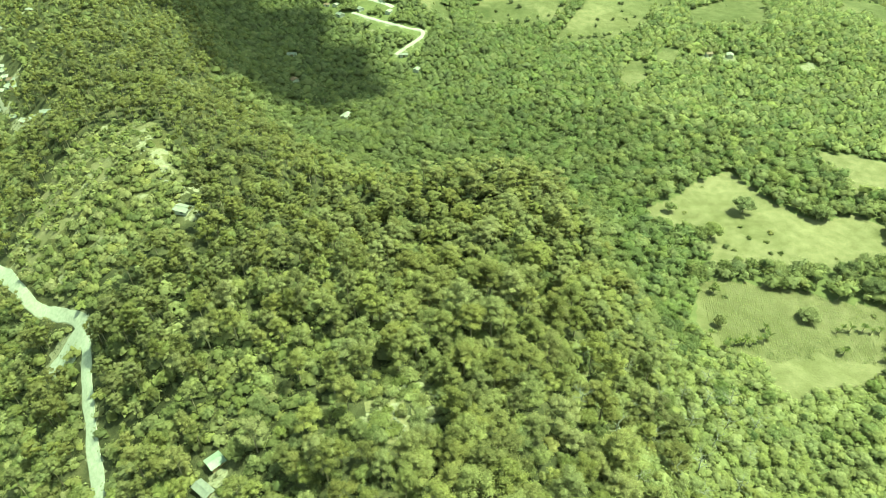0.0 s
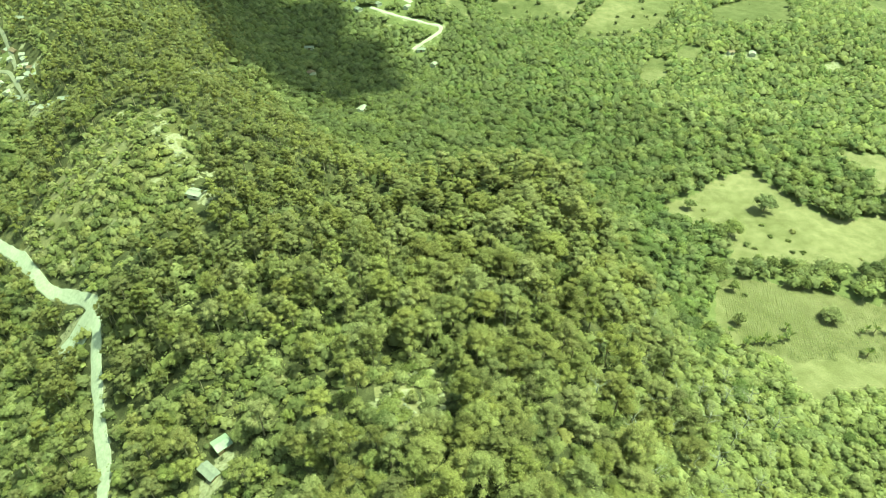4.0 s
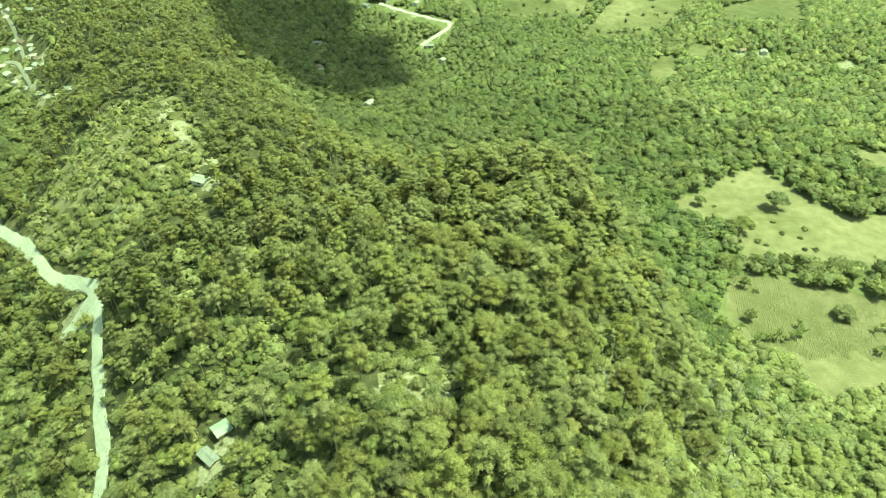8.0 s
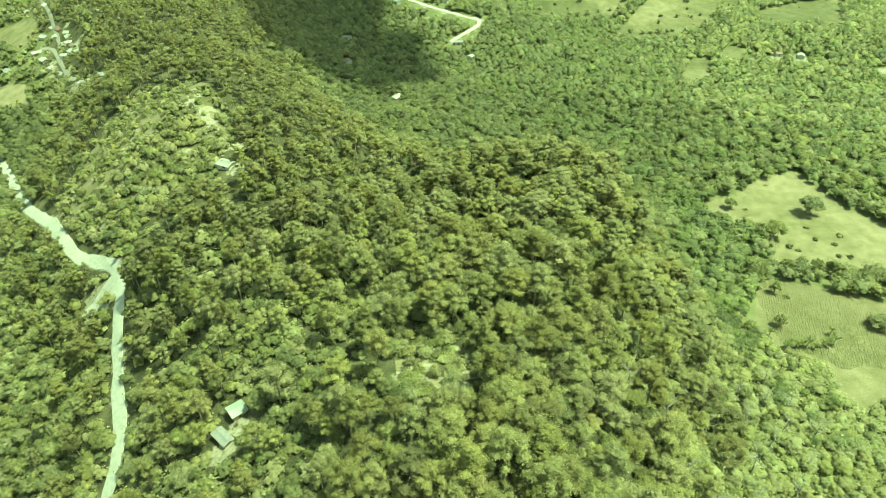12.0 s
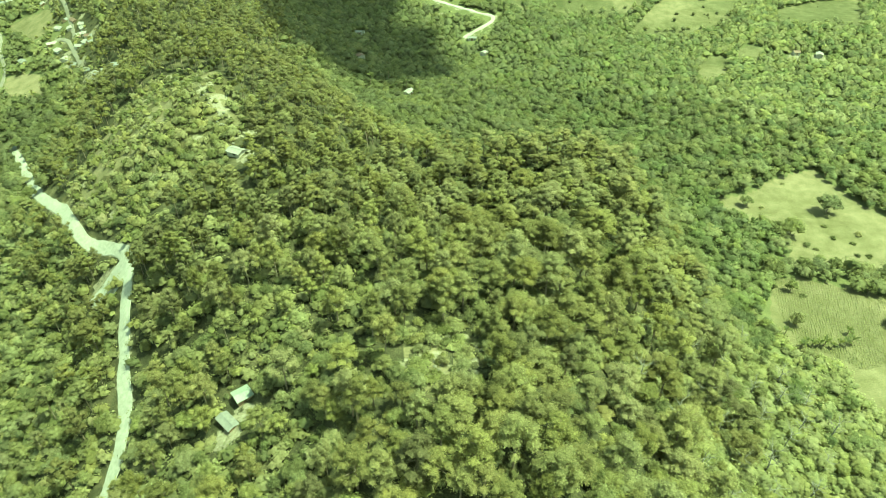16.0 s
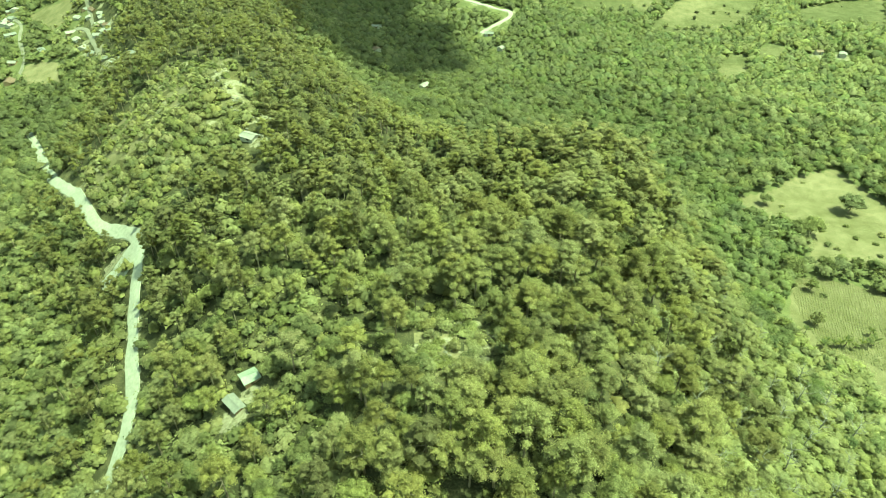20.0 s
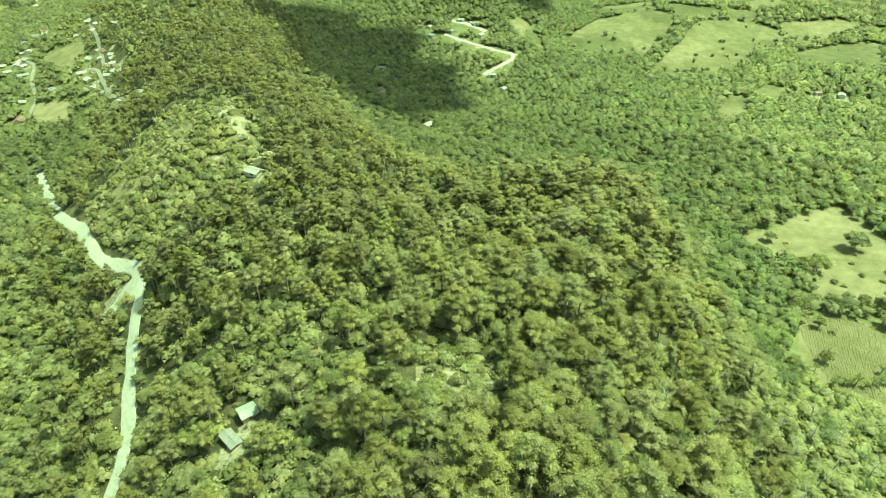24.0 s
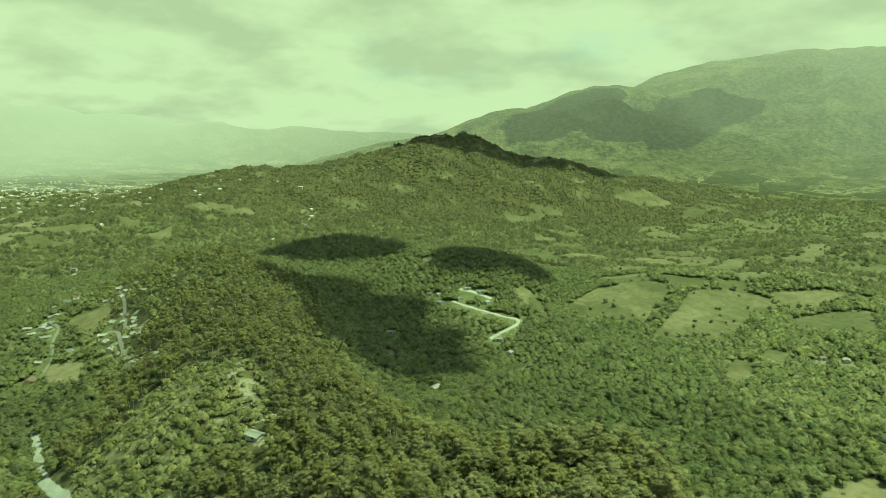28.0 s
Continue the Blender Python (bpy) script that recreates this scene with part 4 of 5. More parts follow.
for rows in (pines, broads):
    # lighter tone down the eastern flank: its sunlight put into leaf colour
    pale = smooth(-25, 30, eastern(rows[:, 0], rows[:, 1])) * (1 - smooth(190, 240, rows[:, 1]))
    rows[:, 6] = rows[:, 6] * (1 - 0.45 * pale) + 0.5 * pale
    low = (near_hill(rows[:, 0], rows[:, 1]) < 18) * (rows[:, 1] > 250)
    rows[:, 6] *= 1 - low * (0.16 + 0.44 * smooth(180, 40, rows[:, 0]))
    rows[:, 6] = np.clip(rows[:, 6] + low * (0.12 * wave(rows[:, 0], rows[:, 1], 46, 49) + 0.08 * wave(rows[:, 0], rows[:, 1], 17, 50)), 0, 1)


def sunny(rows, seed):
    """Picks plants for the lighter, sunlit-looking palette: the eastern slope, and a share of those in the valley
    beyond.
    """
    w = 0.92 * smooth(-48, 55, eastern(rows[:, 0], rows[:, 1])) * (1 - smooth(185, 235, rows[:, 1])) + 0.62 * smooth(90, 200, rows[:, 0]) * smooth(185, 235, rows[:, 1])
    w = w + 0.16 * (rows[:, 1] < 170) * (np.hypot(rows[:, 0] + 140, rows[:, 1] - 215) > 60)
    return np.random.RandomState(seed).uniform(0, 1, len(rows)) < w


# fresh green trees: the belt along the fields, the valley beyond, a hollow on the front slope
chance = 0.85 * inside(broads[:, 0], broads[:, 1], GREEN_BELT) + 0.35 * (broads[:, 1] > 285) * (near_hill(broads[:, 0], broads[:, 1]) < 16) * smooth(-40, 60, broads[:, 0])
chance = np.maximum(chance, 0.6 * (np.hypot((broads[:, 0] + 33) * 0.8, broads[:, 1] - 76) < 11))
green = np.random.RandomState(70).uniform(0, 1, len(broads)) < chance
lushes, broads = broads[green], broads[~green]
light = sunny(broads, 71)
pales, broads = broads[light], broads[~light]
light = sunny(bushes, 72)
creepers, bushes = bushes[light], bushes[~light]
creepers[:, 4] *= 1.4

TREE_LABELS = {"pine": ("tall slender pine with an open yellow-green crown", "pine tree", "pines on the hill"),
               "broad": ("leafy broadleaf tree with a rounded green crown", "tree", "broadleaf trees on the hill"),
               "bush": ("low leafy bush in the undergrowth", "bush", "bushes on the slope"),
               "pale": ("broadleaf tree with a pale yellow-green crown, brightened as if sunlit", "tree", "pale trees on the sunny slope"),
               "lush": ("broadleaf tree with a dense fresh green crown", "tree", "fresh green trees at the foot of the hill"),
               "creeper": ("low bush overgrown with pale green creepers, brightened as if sunlit", "bush", "creeper-covered bushes on the slope")}
MATS = {"pine": (mat_pine, mat_pine_stand), "broad": (mat_broad, mat_broad_stand), "bush": (mat_bush, mat_bush_stand), "pale": (mat_pale, mat_pale_stand), "creeper": (mat_pale, mat_pale_stand), "lush": (mat_lush, mat_lush_stand)}
NAMES = {"pine": "pine_tree", "broad": "broadleaf_tree", "bush": "bush", "pale": "broadleaf_tree", "creeper": "bush", "lush": "broadleaf_tree"}
PROTOS = {}


def prototype(kind, k):
    """The root of a plant with its trunk and crown as parts, built once for each form."""
    lobes = SPECIES[kind][k]
    rng = np.random.RandomState(k + 7)
    root = new(NAMES[kind])
    top = max(c[2] for c, _ in lobes)
    me = trunk_mesh("trunk", rng, lobes, top, {"pine": 0.26, "broad": 0.3, "pale": 0.3, "lush": 0.3}.get(kind, 0.07), {"pine": 0.3, "broad": 0.5, "pale": 0.5, "lush": 0.5}.get(kind, 0.2))
    me.materials.append(mat_bark)
    new("trunk", me).parent = root
    n, s = LEAVES[kind][0]
    new("crown", crown_data("crown", rng, lobes, n, s, MATS[kind][0])).parent = root
    return tagged(root, *TREE_LABELS[kind])


def plant(kind, row, k):
    m = Matrix.LocRotScale((row[0], row[1], row[2] - 0.1), Euler((0, 0, row[3])), (row[4], row[4], row[5]))
    if (kind, k) not in PROTOS:
        PROTOS[kind, k] = prototype(kind, k)
        PROTOS[kind, k].matrix_basis = m
        return PROTOS[kind, k]
    first = PROTOS[kind, k]
    ob = copy_thing(first, Matrix.Identity(4))
    ob.matrix_basis = m
    return ob


def settle(kind, rows, number):
    """The plants of the front slope as things of their own; the rest as stands, coarser with distance."""
    near = np.hypot((rows[:, 0] + 5) * 0.9, rows[:, 1] - 88)
    order = np.argsort(near)
    for k, i in enumerate(order[:number]):
        plant(kind, rows[i], k % len(SPECIES[kind]))
    rest = rows[order[number:]]
    away = np.hypot(rest[:, 0], rest[:, 1])
    for tier, lo, hi in ((1, 0, 240), (2, 240, 430), (3, 430, 9e9)):
        some = rest[(away >= lo) & (away < hi)]
        if not len(some):
            continue
        if kind != "bush":
            some = some.copy()
            some[:, 2] -= (0.0, 0.9, 2.0)[tier - 1] * some[:, 5]
        name = {"pine": "pine_wood", "broad": "broadleaf_wood", "pale": "pale_wood", "lush": "green_wood", "bush": "undergrowth", "creeper": "creepers"}[kind]
        ob = stand_mesh(name, kind, tier, some, MATS[kind][1])
        tagged(ob, {"pine": "dense stand of pines on the slopes", "broad": "dense green broadleaf woodland", "bush": "leafy undergrowth between the trees", "pale": "pale yellow-green broadleaf woodland, coloured brighter as if sunlit", "lush": "fresh green broadleaf woodland by the fields", "creeper": "pale green creepers over low bushes, coloured brighter as if sunlit"}[kind], "forest", kind="stuff")
        if kind not in ("bush", "creeper") and tier < 3:
            t = trunks_mesh("stems", some, 9.0 if kind == "pine" else 5.0, 0.24, mat_bark)
            t.parent = ob


settle("pine", pines, 300)
settle("broad", broads, 180)
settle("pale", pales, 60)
settle("lush", lushes, 40)
settle("bush", bushes, 220)
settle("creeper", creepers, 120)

# far woods: closed rounded canopies that reach down to the ground
def mound(v, f, ways):
    v = v.copy()
    v[:, 2] = 1.7 * np.maximum(v[:, 2] - (v[:, 2].min() + v[:, 2].max()) / 2, -0.3)
    return v, f, ways


def far_wood(name, lo, hi, gap, leaves, size, seed, hill):
    x, y = scatter(-hi, hi * 0.8, lo * 0.65, hi, gap, seed)
    away, height_there = np.hypot(x, y), ridge(x, y, FAR_HILL)
    keep = seen_wedge(x, y, 40) & (away >= lo) & (away < hi) & ((height_there > 22) if hill else (height_there <= 22))
    x, y, height_there = x[keep], y[keep], height_there[keep]
    thin = np.random.RandomState(8).uniform(0, 1, len(x))
    share = 0.72 + 0.30 * wave(x, y, 130, 41) + 0.22 * wave(x, y, 48, 43) if hill else 0.80
    keep = ~open_grass(x, y) & (thin < share) & ~on_lane(x, y, 4)
    rows = rows_of(x[keep], y[keep], 24, 0.42, 1.15, 0.3, 1.5)
    rows[:, 4:6] *= 0.86 if hill else 1.0
    rows[:, 6] = np.clip(0.16 + 0.62 * rows[:, 6] + 0.13 * wave(rows[:, 0], rows[:, 1], 70, 47) + 0.10 * wave(rows[:, 0], rows[:, 1], 22, 48), 0, 1)
    rows[:, 4] *= 1.45 if hill else 1.35
    rows[:, 5] *= 0.85 if hill else 0.95
    rng = np.random.RandomState(50)
    TEMPLATES["broad", seed] = [mound(*crown_mesh(rng, [(c, tuple(q * 1.3 for q in r)) for c, r in few(lobes, 1)], leaves, size, 1.0, lift=1.2)) for lobes in SPECIES["broad"]]
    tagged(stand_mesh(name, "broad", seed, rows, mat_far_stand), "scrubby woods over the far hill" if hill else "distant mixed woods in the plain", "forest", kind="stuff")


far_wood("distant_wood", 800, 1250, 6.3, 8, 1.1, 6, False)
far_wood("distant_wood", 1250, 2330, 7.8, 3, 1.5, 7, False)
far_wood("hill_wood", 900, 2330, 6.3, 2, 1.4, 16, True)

# ---- clouds over the land, which cast the broad shadows ----
def cloud(name, spots, level=1900.0, label="white fair-weather cloud with a flat base"):
    """A cloud of rounded heaps, each over the place (x, y) that it shades, with its radius."""
    rng = np.random.RandomState(int(abs(spots[0][0])) + 3)
    verts, faces = [], []
    for sx, sy, r in spots:
        for k in range(13):
            a, d = rng.uniform(0, 6.283), r * math.sqrt(rng.uniform(0, 1)) * 0.72
            q = r * rng.uniform(0.34, 0.55)
            if k == 0:
                d, q = 0.0, r * 1.0
            gx, gy = sx + d * math.cos(a), sy + d * math.sin(a)
            up = (level - float(height(gx, gy))) / TO_SUN.z
            c = np.array([gx + TO_SUN.x * up, gy + TO_SUN.y * up, level + q * 0.2])
            v = ICO_V * rng.uniform(0.8, 1.2, (12, 1)) * np.array([q, q, q * 0.6]) + c
            v[:, 2] = np.maximum(v[:, 2], level)
            faces += (ICO_F + len(verts)).tolist()
            verts += v.tolist()
    ob = link_mesh(name, verts, faces, mat_cloud)
    return tagged(ob, label, "cloud", "clouds above the hills")


cloud("cloud", [(-66, 448, 28), (-106, 430, 37), (-150, 452, 44), (-94, 482, 48), (-156, 505, 62), (-212, 560, 72), (-138, 556, 54)])
cloud("cloud", [(-75, 690, 50), (-30, 700, 45), (-65, 770, 60), (-15, 830, 50)])
cloud("cloud", [(-300, 770, 70), (-220, 750, 60)])
cloud("cloud", [(-330, 1640, 80), (-235, 1690, 110), (-120, 1660, 110), (0, 1640, 100), (120, 1630, 80)])
cloud("cloud", [(0, 3080, 200), (200, 3250, 240), (400, 3060, 230), (560, 2920, 170), (640, 3120, 190), (860, 3250, 170)])

# ---- single trees in the open ----
for x, y, kind, w, t in ((164, 281, "broad", 1.5, 1.4), (161, 197, "broad", 1.25, 0.95), (158, 217, "broad", 0.8, 0.75), (170, 216, "broad", 0.85, 0.75),
                         (198, 212, "broad", 1.6, 1.4), (125, 214, "broad", 0.75, 0.8), (119, 191, "broad", 0.7, 1.0), (125, 283, "broad", 0.85, 0.9), (203, 274, "broad", 1.2, 1.2),
                         (178, 163, "broad", 0.9, 0.8), (183, 166, "broad", 0.9, 0.8), (120, 224, "broad", 1.2, 1.2), (139, 258, "broad", 1.3, 1.3), (132, 256, "broad", 1.2, 1.2),
                         (158, 268, "bush", 1.1, 1.0), (159, 257, "bush", 1.2, 1.1), (167, 254, "bush", 1.1, 1.0), (172, 262, "bush", 1.3, 1.2), (165, 245, "bush", 1.1, 1.1), (170, 245, "bush", 1.2, 1.1),
                         (133, 282, "bush", 1.1, 0.9), (151, 308, "bush", 0.8, 0.7), (147, 247, "bush", 1.0, 0.9), (144, 250, "bush", 1.4, 0.9), (129, 211, "bush", 1.2, 1.1), (192, 199, "bush", 1.2, 1.0),
                         (196, 240, "bush", 0.8, 0.7), (206, 240, "bush", 0.9, 0.8), (144, 268, "bush", 0.7, 0.8), (165, 178, "bush", 1.3, 1.0), (170, 180, "bush", 1.0, 0.9)):
    row = np.array([x, y, float(height(x, y)) - (0.9 * t if kind == "broad" else 0.2), (x * 1.7) % 6.28, w, t, 0.5])
    ob = plant(kind, row, int(x + y) % len(SPECIES[kind]))
    tagged(ob, "spreading shade tree standing in the open field" if kind == "broad" else "small dark bush standing in the open field", group="trees in the fields")

for k, (x, y) in enumerate([(129, 231), (135, 230), (141, 229), (148, 231), (155, 230), (161, 228), (167, 227), (174, 228), (181, 228), (189, 227), (196, 229), (204, 231), (212, 233), (220, 236)]):
    row = np.array([x, y, float(height(x, y)), k * 1.3, 0.85 + 0.3 * (k % 3) / 2, 0.75 + 0.2 * (k % 4) / 3, 0.5])
    tagged(plant("broad", row, k % 7), "leafy tree in the hedge between two fields", group="hedge trees")

# scattered trees and bushes over the open plots beyond
rng = np.random.RandomState(77)
x, y = rng.uniform(-100, 1000, 2200), rng.uniform(560, 1900, 2200)
keep = seen_wedge(x, y, 0) & open_grass(x, y)
dots = rows_of(x[keep], y[keep], 78, 0.5, 2.3, 0.3, 2.0)
tagged(stand_mesh("pasture_tree", "bush", 2, dots, mat_far_stand), "scattered trees and bushes over distant pastures", "trees", kind="stuff")


# hedgerows round the far meadows
hx, hy = [], []
rng = np.random.RandomState(83)
for field in MEADOWS[3:7]:
    for (x0, y0), (x1, y1) in zip(field, field[1:] + field[:1]):
        n = int(math.hypot(x1 - x0, y1 - y0) / 4.5)
        for k in range(n):
            u = (k + rng.uniform(0, 1)) / n
            if rng.uniform() < 0.7:
                hx.append(x0 + (x1 - x0) * u + rng.normal(0, 1.2))
                hy.append(y0 + (y1 - y0) * u + rng.normal(0, 1.2))
rows = rows_of(np.array(hx), np.array(hy), 84, 0.35, 0.85, 0.2)
rows[:, 2] -= 0.7
tagged(stand_mesh("hedgerow", "broad", 3, rows, mat_broad_stand), "leafy hedgerows round the far meadows", "hedge", kind="stuff")

# ---- bananas, palms and bare trees ----
def blade(bm, base, way, length, width, droop, segments=5):
    """A long arching leaf with a folded midrib."""
    way = Vector(way).normalized()
    side = way.cross(Vector((0, 0, 1))).normalized()
    last = None
    for k in range(segments + 1):
        u = k / segments
        p = Vector(base) + way * length * u + Vector((0, 0, -droop * u * u * length))
        w = width * math.sin(math.pi * min(0.97, 0.12 + 0.85 * u)) / 2
        now = [bm.verts.new(p + side * w + Vector((0, 0, w * 0.35))), bm.verts.new(p), bm.verts.new(p - side * w + Vector((0, 0, w * 0.35)))]
        if last:
            bm.faces.new((last[0], last[1], now[1], now[0]))
            bm.faces.new((last[1], last[2], now[2], now[1]))
        last = now


def fronded(name, tall, foot, leaves, length, width, droop, rise, label, category, seed):
    rng = np.random.RandomState(seed)
    root = new(name)
    bm = bmesh.new()
    tube(bm, [(0, 0, -0.4), (0.1, 0.05, tall * 0.5), (0.05, 0.1, tall)], [foot, foot * 0.8, foot * 0.55], 7)
    part("stem", bm, mat_bark, root)
    for k in range(leaves):
        a = k * 2.4 + rng.uniform(-0.3, 0.3)
        up = rise * rng.uniform(0.3, 1.2)
        bm = bmesh.new()
        blade(bm, (0.05, 0.1, tall - 0.1), (math.cos(a), math.sin(a), up), length * rng.uniform(0.8, 1.15), width * rng.uniform(0.8, 1.2), droop)
        part("leaf", bm, mat_banana, root)
    return tagged(root, label, category)


banana = fronded("banana_plant", 2.4, 0.18, 9, 2.6, 0.75, 0.28, 1.1, "banana plant with broad arching yellow-green leaves", "banana plant", 3)
tagged(banana, group="bananas at the edge of the maize")
BANANAS = [(119, 180), (121.5, 179), (124, 180), (126.5, 181), (129, 180), (132, 181.5), (135, 182), (138, 184), (138.5, 187), (139, 190), (112, 183), (116, 176), (170, 189), (173, 190.5),
           (176, 190), (181, 189.5), (184, 188), (188, 188.5), (166, 176)]
for k, (x, y) in enumerate(BANANAS):
    m = pose(x, y, float(height(x, y)) - 0.1, 0, 0, k * 67) @ Matrix.Scale(0.85 + 0.35 * (k % 4) / 3, 4)
    if k == 0:
        banana.matrix_basis = m
    else:
        copy_thing(banana, Matrix.Identity(4)).matrix_basis = m

palm = fronded("palm_tree", 9.0, 0.22, 13, 3.6, 0.7, 0.38, 0.9, "palm tree with drooping pale fronds above the woods", "palm tree", 5)
tagged(palm, group="palms in the valley")
for k, (x, y) in enumerate([(-70, 404), (-60, 398), (-84, 412), (-30, 408), (-20, 402), (-8, 410), (-46, 400), (2, 398), (-92, 390), (118, 420), (60, 505), (-36, 392)]):
    m = pose(x, y, float(height(x, y)) - 0.2, 0, 0, k * 51) @ Matrix.Scale(0.9 + 0.3 * (k % 3) / 2, 4)
    if k == 0:
        palm.matrix_basis = m
    else:
        copy_thing(palm, Matrix.Identity(4)).matrix_basis = m


def bare_tree(seed):
    rng = np.random.RandomState(seed)
    root = new("bare_tree")
    bm = bmesh.new()
    tube(bm, [(0, 0, -0.5), (0.2, 0.1, 3), (0.1, 0.4, 6.5), (0.3, 0.3, 9.5)], [0.24, 0.19, 0.13, 0.04])
    part("trunk", bm, mat_pale_bark, root)
    for k in range(9):
        z, a = 3.2 + k * 0.65, k * 2.4 + rng.uniform(-0.4, 0.4)
        length = rng.uniform(1.8, 3.4)
        tip = (math.cos(a) * length, math.sin(a) * length, z + length * rng.uniform(0.4, 0.9))
        mid = (tip[0] * 0.5, tip[1] * 0.5, z + (tip[2] - z) * 0.35)
        bm = bmesh.new()
        tube(bm, [(0.15, 0.2, z), mid, tip], [0.10, 0.07, 0.025], 5)
        for s in (-1, 1):
            b = a + s * rng.uniform(0.5, 1.0)
            tube(bm, [mid, (mid[0] + math.cos(b) * 0.8, mid[1] + math.sin(b) * 0.8, mid[2] + 0.6), (mid[0] + math.cos(b) * 1.5, mid[1] + math.sin(b) * 1.5, mid[2] + 1.3)], [0.05, 0.035, 0.015], 4)
        part("limb", bm, mat_pale_bark, root)
    return tagged(root, "bare pale tree with leafless branches among the woods", "bare tree", "bare trees on the slope")


bare = bare_tree(4)
for k, (x, y) in enumerate([(72, 140), (86, 162), (92, 138), (80, 124), (60, 118), (66, 100), (52, 92), (97, 150), (38, 110), (78, 108), (44, 132), (88, 120), (70, 130), (58, 132), (75, 150), (83, 138), (64, 112), (95, 128), (102, 140), (48, 104), (74, 96), (90, 104), (56, 84), (108, 132), (69, 158), (99, 116), (82, 92)]):
    m = pose(x, y, float(height(x, y)) - 0.1, (k * 3) % 7 - 3, (k * 5) % 9 - 4, k * 77) @ Matrix.Scale(0.85 + 0.35 * (k % 5) / 4, 4)
    if k == 0:
        bare.matrix_basis = m
    else:
        copy_thing(bare, Matrix.Identity(4)).matrix_basis = m

# ---- maize in rows ----
lean = radians(-12)
us, vs = np.meshgrid(np.arange(-60, 60, 1.0), np.arange(-45, 45, 0.55))
cx, cy = 150, 195
mx, my = (cx + us * math.cos(lean) - vs * math.sin(lean)).ravel(), (cy + us * math.sin(lean) + vs * math.cos(lean)).ravel()
rng = np.random.RandomState(31)
keep = inside(mx, my, MAIZE) & (rng.uniform(0, 1, len(mx)) < 0.8) & (wave(mx, my, 40, 35) < 1.0) & (my > 172 + 4 * wave(mx, my, 25, 36)) & (mx > 116)
crop = rows_of(mx[keep] + rng.uniform(-0.1, 0.1, keep.sum()), my[keep], 32, 0.5, 0.85, 0.25)
TEMPLATES["bush", 5] = [crown_mesh(np.random.RandomState(60 + k), [((0, 0, 0.35), (0.26, 0.26, 0.32))], 7, 0.27, 0.7, False) for k in range(5)]
tagged(stand_mesh("maize_crop", "bush", 5, crop, mat_bush_stand), "young maize standing in straight rows", "maize", kind="stuff")


# ---- houses ----
def slab(bm, corners, thick):
    """A sheet with thickness from four corners."""
    top = [Vector(c) for c in corners]
    n = (top[1] - top[0]).cross(top[3] - top[0]).normalized() * thick
    a = [bm.verts.new(v) for v in top]
    b = [bm.verts.new(v - n) for v in top]
    bm.faces.new(a)
    bm.faces.new(b[::-1])
    for k in range(4):
        bm.faces.new((a[k], b[k], b[(k + 1) % 4], a[(k + 1) % 4]))


def box(bm, x0, x1, y0, y1, z0, z1):
    v = [bm.verts.new((x, y, z)) for z in (z0, z1) for x, y in ((x0, y0), (x1, y0), (x1, y1), (x0, y1))]
    for f in ((3, 2, 1, 0), (4, 5, 6, 7), (0, 1, 5, 4), (1, 2, 6, 5), (2, 3, 7, 6), (3, 0, 4, 7)):
        bm.faces.new([v[k] for k in f])


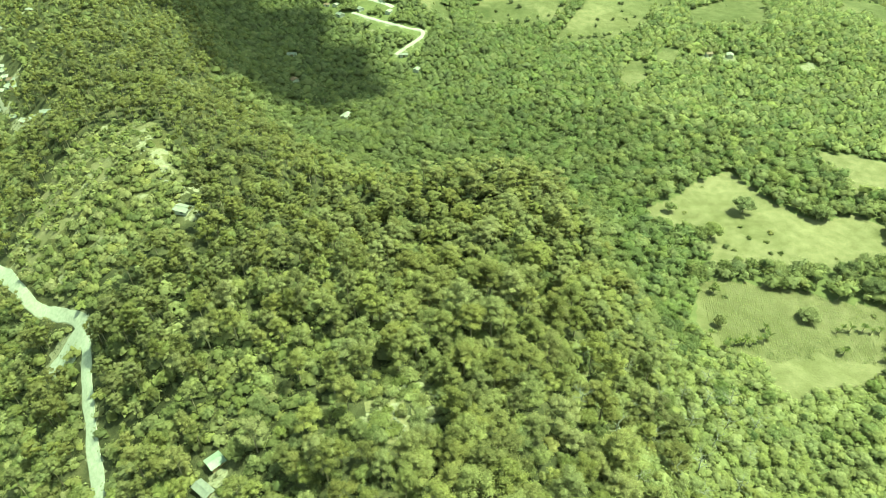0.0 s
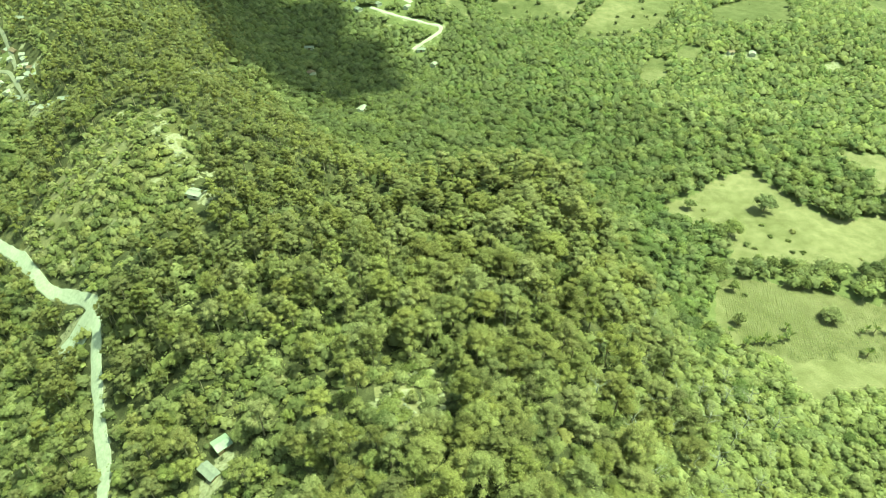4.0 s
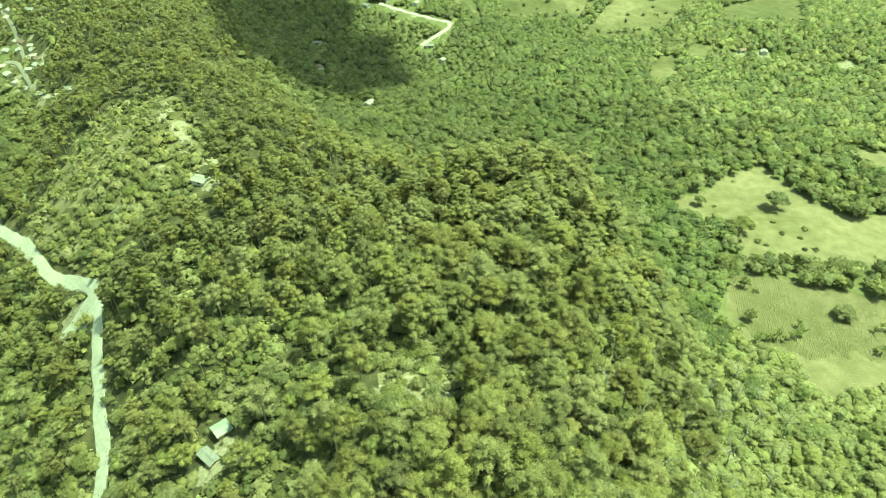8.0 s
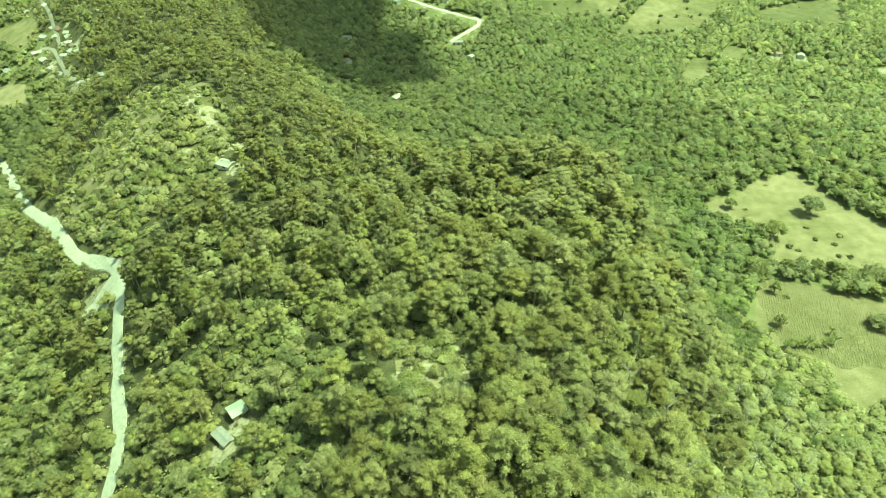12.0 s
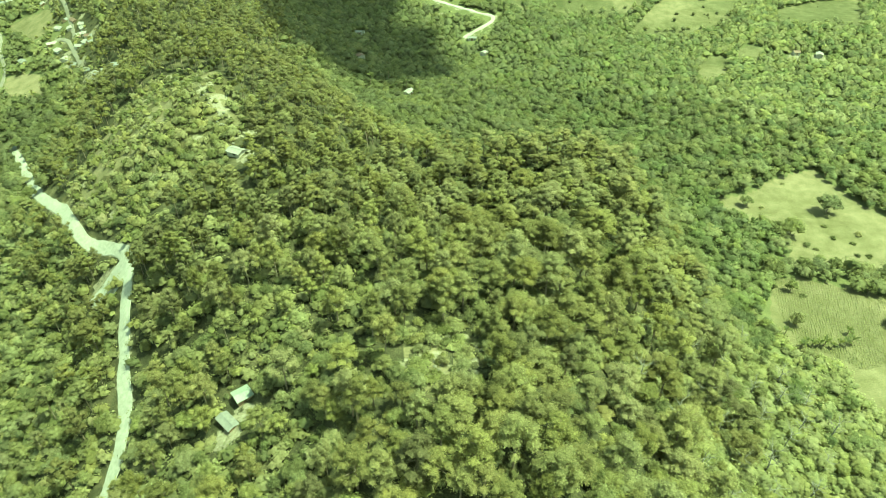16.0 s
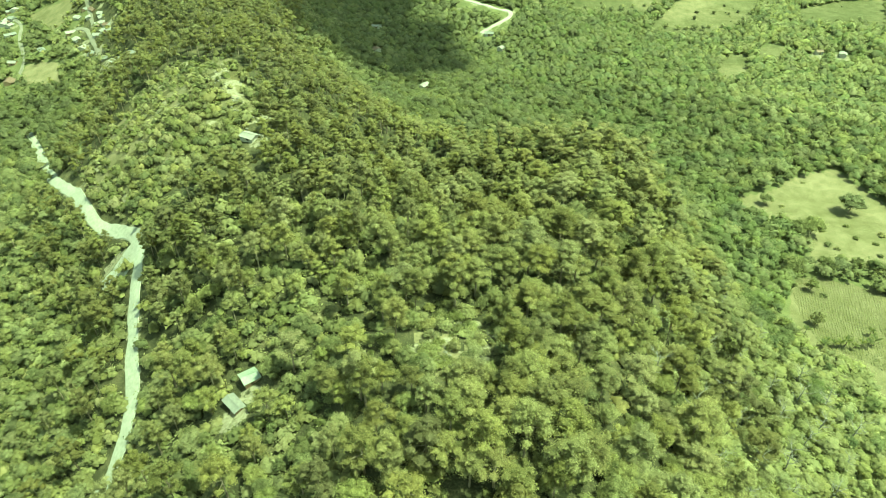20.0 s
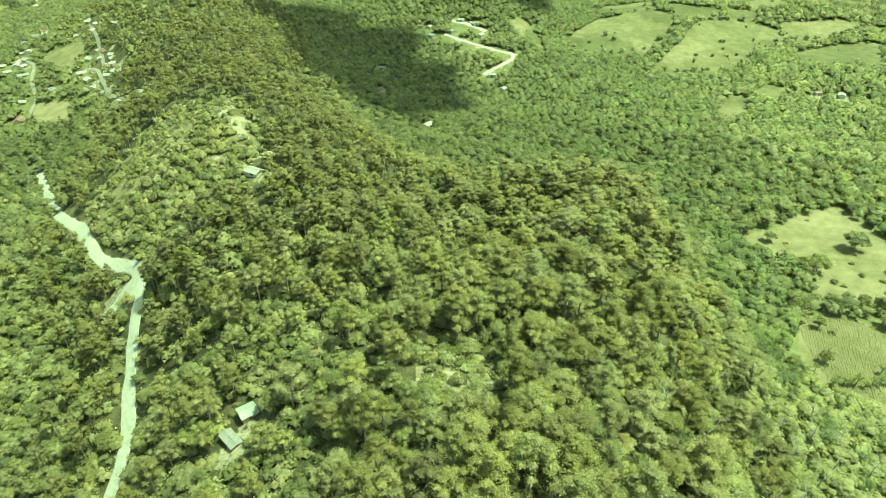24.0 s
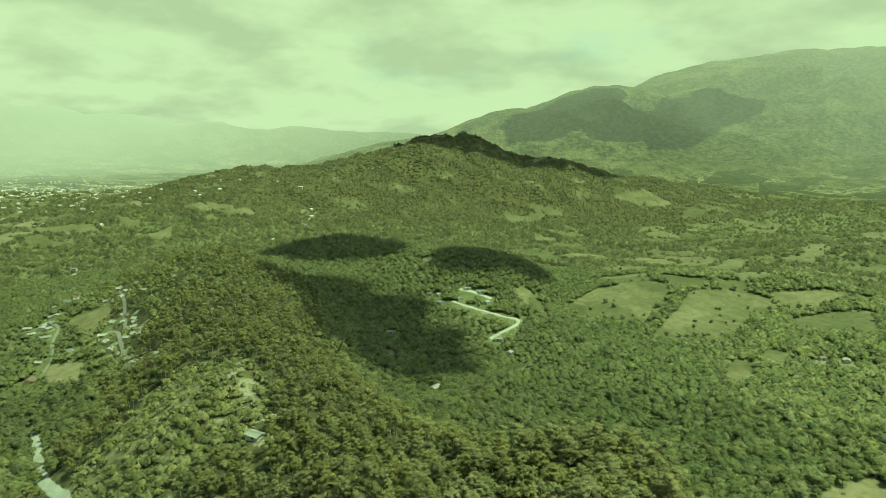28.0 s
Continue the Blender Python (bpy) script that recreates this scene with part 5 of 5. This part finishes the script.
def house(x, y, turn, w, d, h, rise, roof_mat, wall_mat, label, sheets=1, group="", lean_to=False):
    """A gabled house: two long walls, two gables, sheeted roof, door and windows. w runs along the ridge."""
    z = min(float(height(x + a, y + b)) for a in (-w / 2, w / 2) for b in (-d / 2, d / 2)) + 0.25
    root = new("house")
    root.matrix_basis = pose(x, y, z, 0, 0, turn)
    t, foot = 0.16, -1.6
    for s in (-1, 1):
        bm = bmesh.new()
        gap = [(-w / 2, -w * 0.12), (w * 0.12, w / 2)] if s < 0 else [(-w / 2, w / 2)]
        for a, b in gap:
            box(bm, a, b, min(s * d / 2, s * (d / 2 - t)), max(s * d / 2, s * (d / 2 - t)), foot, h)
        if s < 0:
            box(bm, -w * 0.12 + 0.002, w * 0.12 - 0.002, -d / 2, -d / 2 + t, min(2.05, h - 0.1), h)
        wall = part("wall", bm, wall_mat, root)
        if s < 0:
            front = wall
        bm = bmesh.new()
        g = [bm.verts.new((s * (w / 2 - q), yy, zz)) for q in (0, t) for yy, zz in ((-d / 2 + t + 0.003, foot), (d / 2 - t - 0.003, foot), (d / 2 - t - 0.003, h), (0, h + rise * 0.96), (-d / 2 + t + 0.003, h))]
        bm.faces.new(g[:5])
        bm.faces.new(g[5:][::-1])
        for k in range(5):
            bm.faces.new((g[k], g[5 + k], g[5 + (k + 1) % 5], g[(k + 1) % 5]))
        part("gable", bm, wall_mat, root)
        eave = 0.45
        drop = rise * eave / (d / 2)
        for k in range(sheets):
            a, b = -w / 2 - 0.4 + (w + 0.8) * k / sheets, -w / 2 - 0.4 + (w + 0.8) * (k + 1) / sheets
            bm = bmesh.new()
            lift = 0.03 + 0.02 * (k % 2)
            pts = [(a, s * (d / 2 + eave), h - drop + lift), (b, s * (d / 2 + eave), h - drop + lift), (b + 0.02, s * 0.01, h + rise + lift), (a, s * 0.01, h + rise + lift)]
            slab(bm, pts if s < 0 else pts[::-1], 0.05)
            part("roof_sheet" if sheets > 1 else "roof", bm, roof_mat, root)
        if s > 0:
            bm = bmesh.new()
            box(bm, -w * 0.22, w * 0.02, d / 2 - 0.02, d / 2 + 0.04, h * 0.45, h * 0.8)
            part("window", bm, mat_dark, wall)
    bm = bmesh.new()
    box(bm, -w * 0.12 + 0.01, w * 0.12 - 0.01, -d / 2 + 0.05, -d / 2 + 0.1, -0.2, min(2.04, h - 0.11))
    part("door", bm, mat_wood, front)
    bm = bmesh.new()
    box(bm, -w / 2 - 0.42, w / 2 + 0.42, -0.14, 0.14, h + rise + 0.06, h + rise + 0.11)
    part("ridge_cap", bm, roof_mat, root)
    if lean_to:
        bm = bmesh.new()
        slab(bm, [(-w / 2, -d / 2 - 2.4, h - 0.75), (w / 2, -d / 2 - 2.4, h - 0.75), (w / 2, -d / 2 - 0.46, h - 0.3), (-w / 2, -d / 2 - 0.46, h - 0.3)], 0.05)
        part("porch_roof", bm, mat_rust, root)
        for px in (-w / 2 + 0.2, w / 2 - 0.2):
            bm = bmesh.new()
            box(bm, px - 0.06, px + 0.06, -d / 2 - 2.3, -d / 2 - 2.18, foot, h - 0.72)
            part("post", bm, mat_wood, root)
    return tagged(root, label, "house", group)


house(-56.3, 88.6, 45, 3.4, 3.2, 2.2, 0.45, mat_green_roof, mat_adobe, "small hut with a pale green sheet roof among trees", 4)
house(-58, 82.6, -36, 4.8, 2.2, 1.9, 0.35, mat_zinc, mat_adobe, "long low hut with a weathered metal roof among trees", 5)
house(-94, 186, 160, 5.4, 3.8, 2.2, 0.6, mat_pale_roof, mat_plaster, "hillside house with a pale metal roof on the ridge", 6)
for k, (x, y) in enumerate(VILLAGE):
    mats = (mat_pale_roof, mat_zinc, mat_pale_roof, mat_rust if k % 2 else mat_zinc, mat_pale_roof)
    tint = ("pale sheet", "grey metal", "whitish", "rusty" if k % 2 else "grey metal", "white painted")[k % 5]
    house(x, y, (k * 47) % 180, 4.6 + (k * 3 % 5) * 0.7, 3.6 + (k * 2 % 3) * 0.5, 2.3, 0.8, mats[k % 5], mat_plaster if k % 3 else mat_adobe,
          "plastered village house with a %s gabled roof" % tint, 1, "houses of the village", k % 4 == 1)
for k, (x, y) in enumerate(FARMS):
    house(x, y, (k * 61) % 180, 5.0 + 0.8 * (k % 4), 4.0 + 0.6 * (k % 3), 2.4, 0.8, mat_pale_roof if k % 3 == 1 else (mat_zinc if k % 4 else mat_rust), mat_plaster,
          "white farmhouse with a metal roof amid the woods", 1, "farmhouses in the valley")


def boulder_mesh(seed):
    rng = np.random.RandomState(seed)
    bm = bmesh.new()
    bmesh.ops.create_icosphere(bm, subdivisions=2, radius=1.0)
    for v in bm.verts:
        v.co *= 1 + 0.35 * noise.noise(v.co * 1.3 + Vector((seed, 0, 0)))
        v.co.z *= 0.62
    me = bpy.data.meshes.new("boulder")
    bm.to_mesh(me)
    bm.free()
    me.materials.append(mat_stone)
    return me


STONES = [boulder_mesh(k) for k in range(4)]
rng = np.random.RandomState(17)
for k in range(70):
    u = rng.uniform(0, 1)
    if k < 30:
        x, y = -97 - 27 * u + rng.normal(0, 1.5), 192 + 34 * u + rng.normal(0, 1.6)
    elif k < 54:
        x, y = -16 + 15 * u + rng.normal(0, 0.8), 103 + 3 * math.sin(3 * u) + rng.normal(0, 0.8)
    else:
        x, y = -10.5 + rng.normal(0, 0.8), 88 + 10 * u
    ob = new("boulder", STONES[k % 4])
    s = rng.uniform(0.3, 0.75) * (1.0 if k < 30 else 1.15)
    ob.matrix_basis = Matrix.LocRotScale((x, y, float(height(x, y)) + 0.1), Euler((0, 0, rng.uniform(0, 6.28))), (s, s * rng.uniform(0.7, 1.2), s))
    tagged(ob, "pale weathered boulder on the grassy slope", "boulder", "boulders on the ridge")

# ---- the town far down in the plain ----
bm = bmesh.new()
rng = np.random.RandomState(91)
for k in range(520):
    c = (-1560, 1800) if k % 3 else (-1330, 1500)
    x, y = c[0] + rng.normal(0, 280), c[1] + rng.normal(0, 190)
    if k % 16 == 0:
        x, y = -400 - 900 * rng.uniform(), 800 + 500 * rng.uniform()
    z, w, d, h, a = float(height(x, y)), rng.uniform(2.5, 5.5), rng.uniform(2, 4), rng.uniform(2, 3.4), rng.uniform(0, 3.14)
    ca, sa = math.cos(a), math.sin(a)

    def at(px, py, pz):
        return bm.verts.new((x + px * ca - py * sa, y + px * sa + py * ca, z + pz))
    lo = [at(-w, -d, -1), at(w, -d, -1), at(w, d, -1), at(-w, d, -1)]
    hi = [at(-w, -d, h), at(w, -d, h), at(w, d, h), at(-w, d, h)]
    r0, r1 = at(-w, 0, h + 1.2), at(w, 0, h + 1.2)
    for j in range(4):
        bm.faces.new((lo[j], lo[(j + 1) % 4], hi[(j + 1) % 4], hi[j]))
    bm.faces.new((hi[0], hi[1], r1, r0))
    bm.faces.new((hi[2], hi[3], r0, r1))
    bm.faces.new((hi[1], hi[2], r1))
    bm.faces.new((hi[3], hi[0], r0))
tagged(part("distant_town", bm, mat_plaster), "far white houses of a town in the plain", "town", kind="stuff")
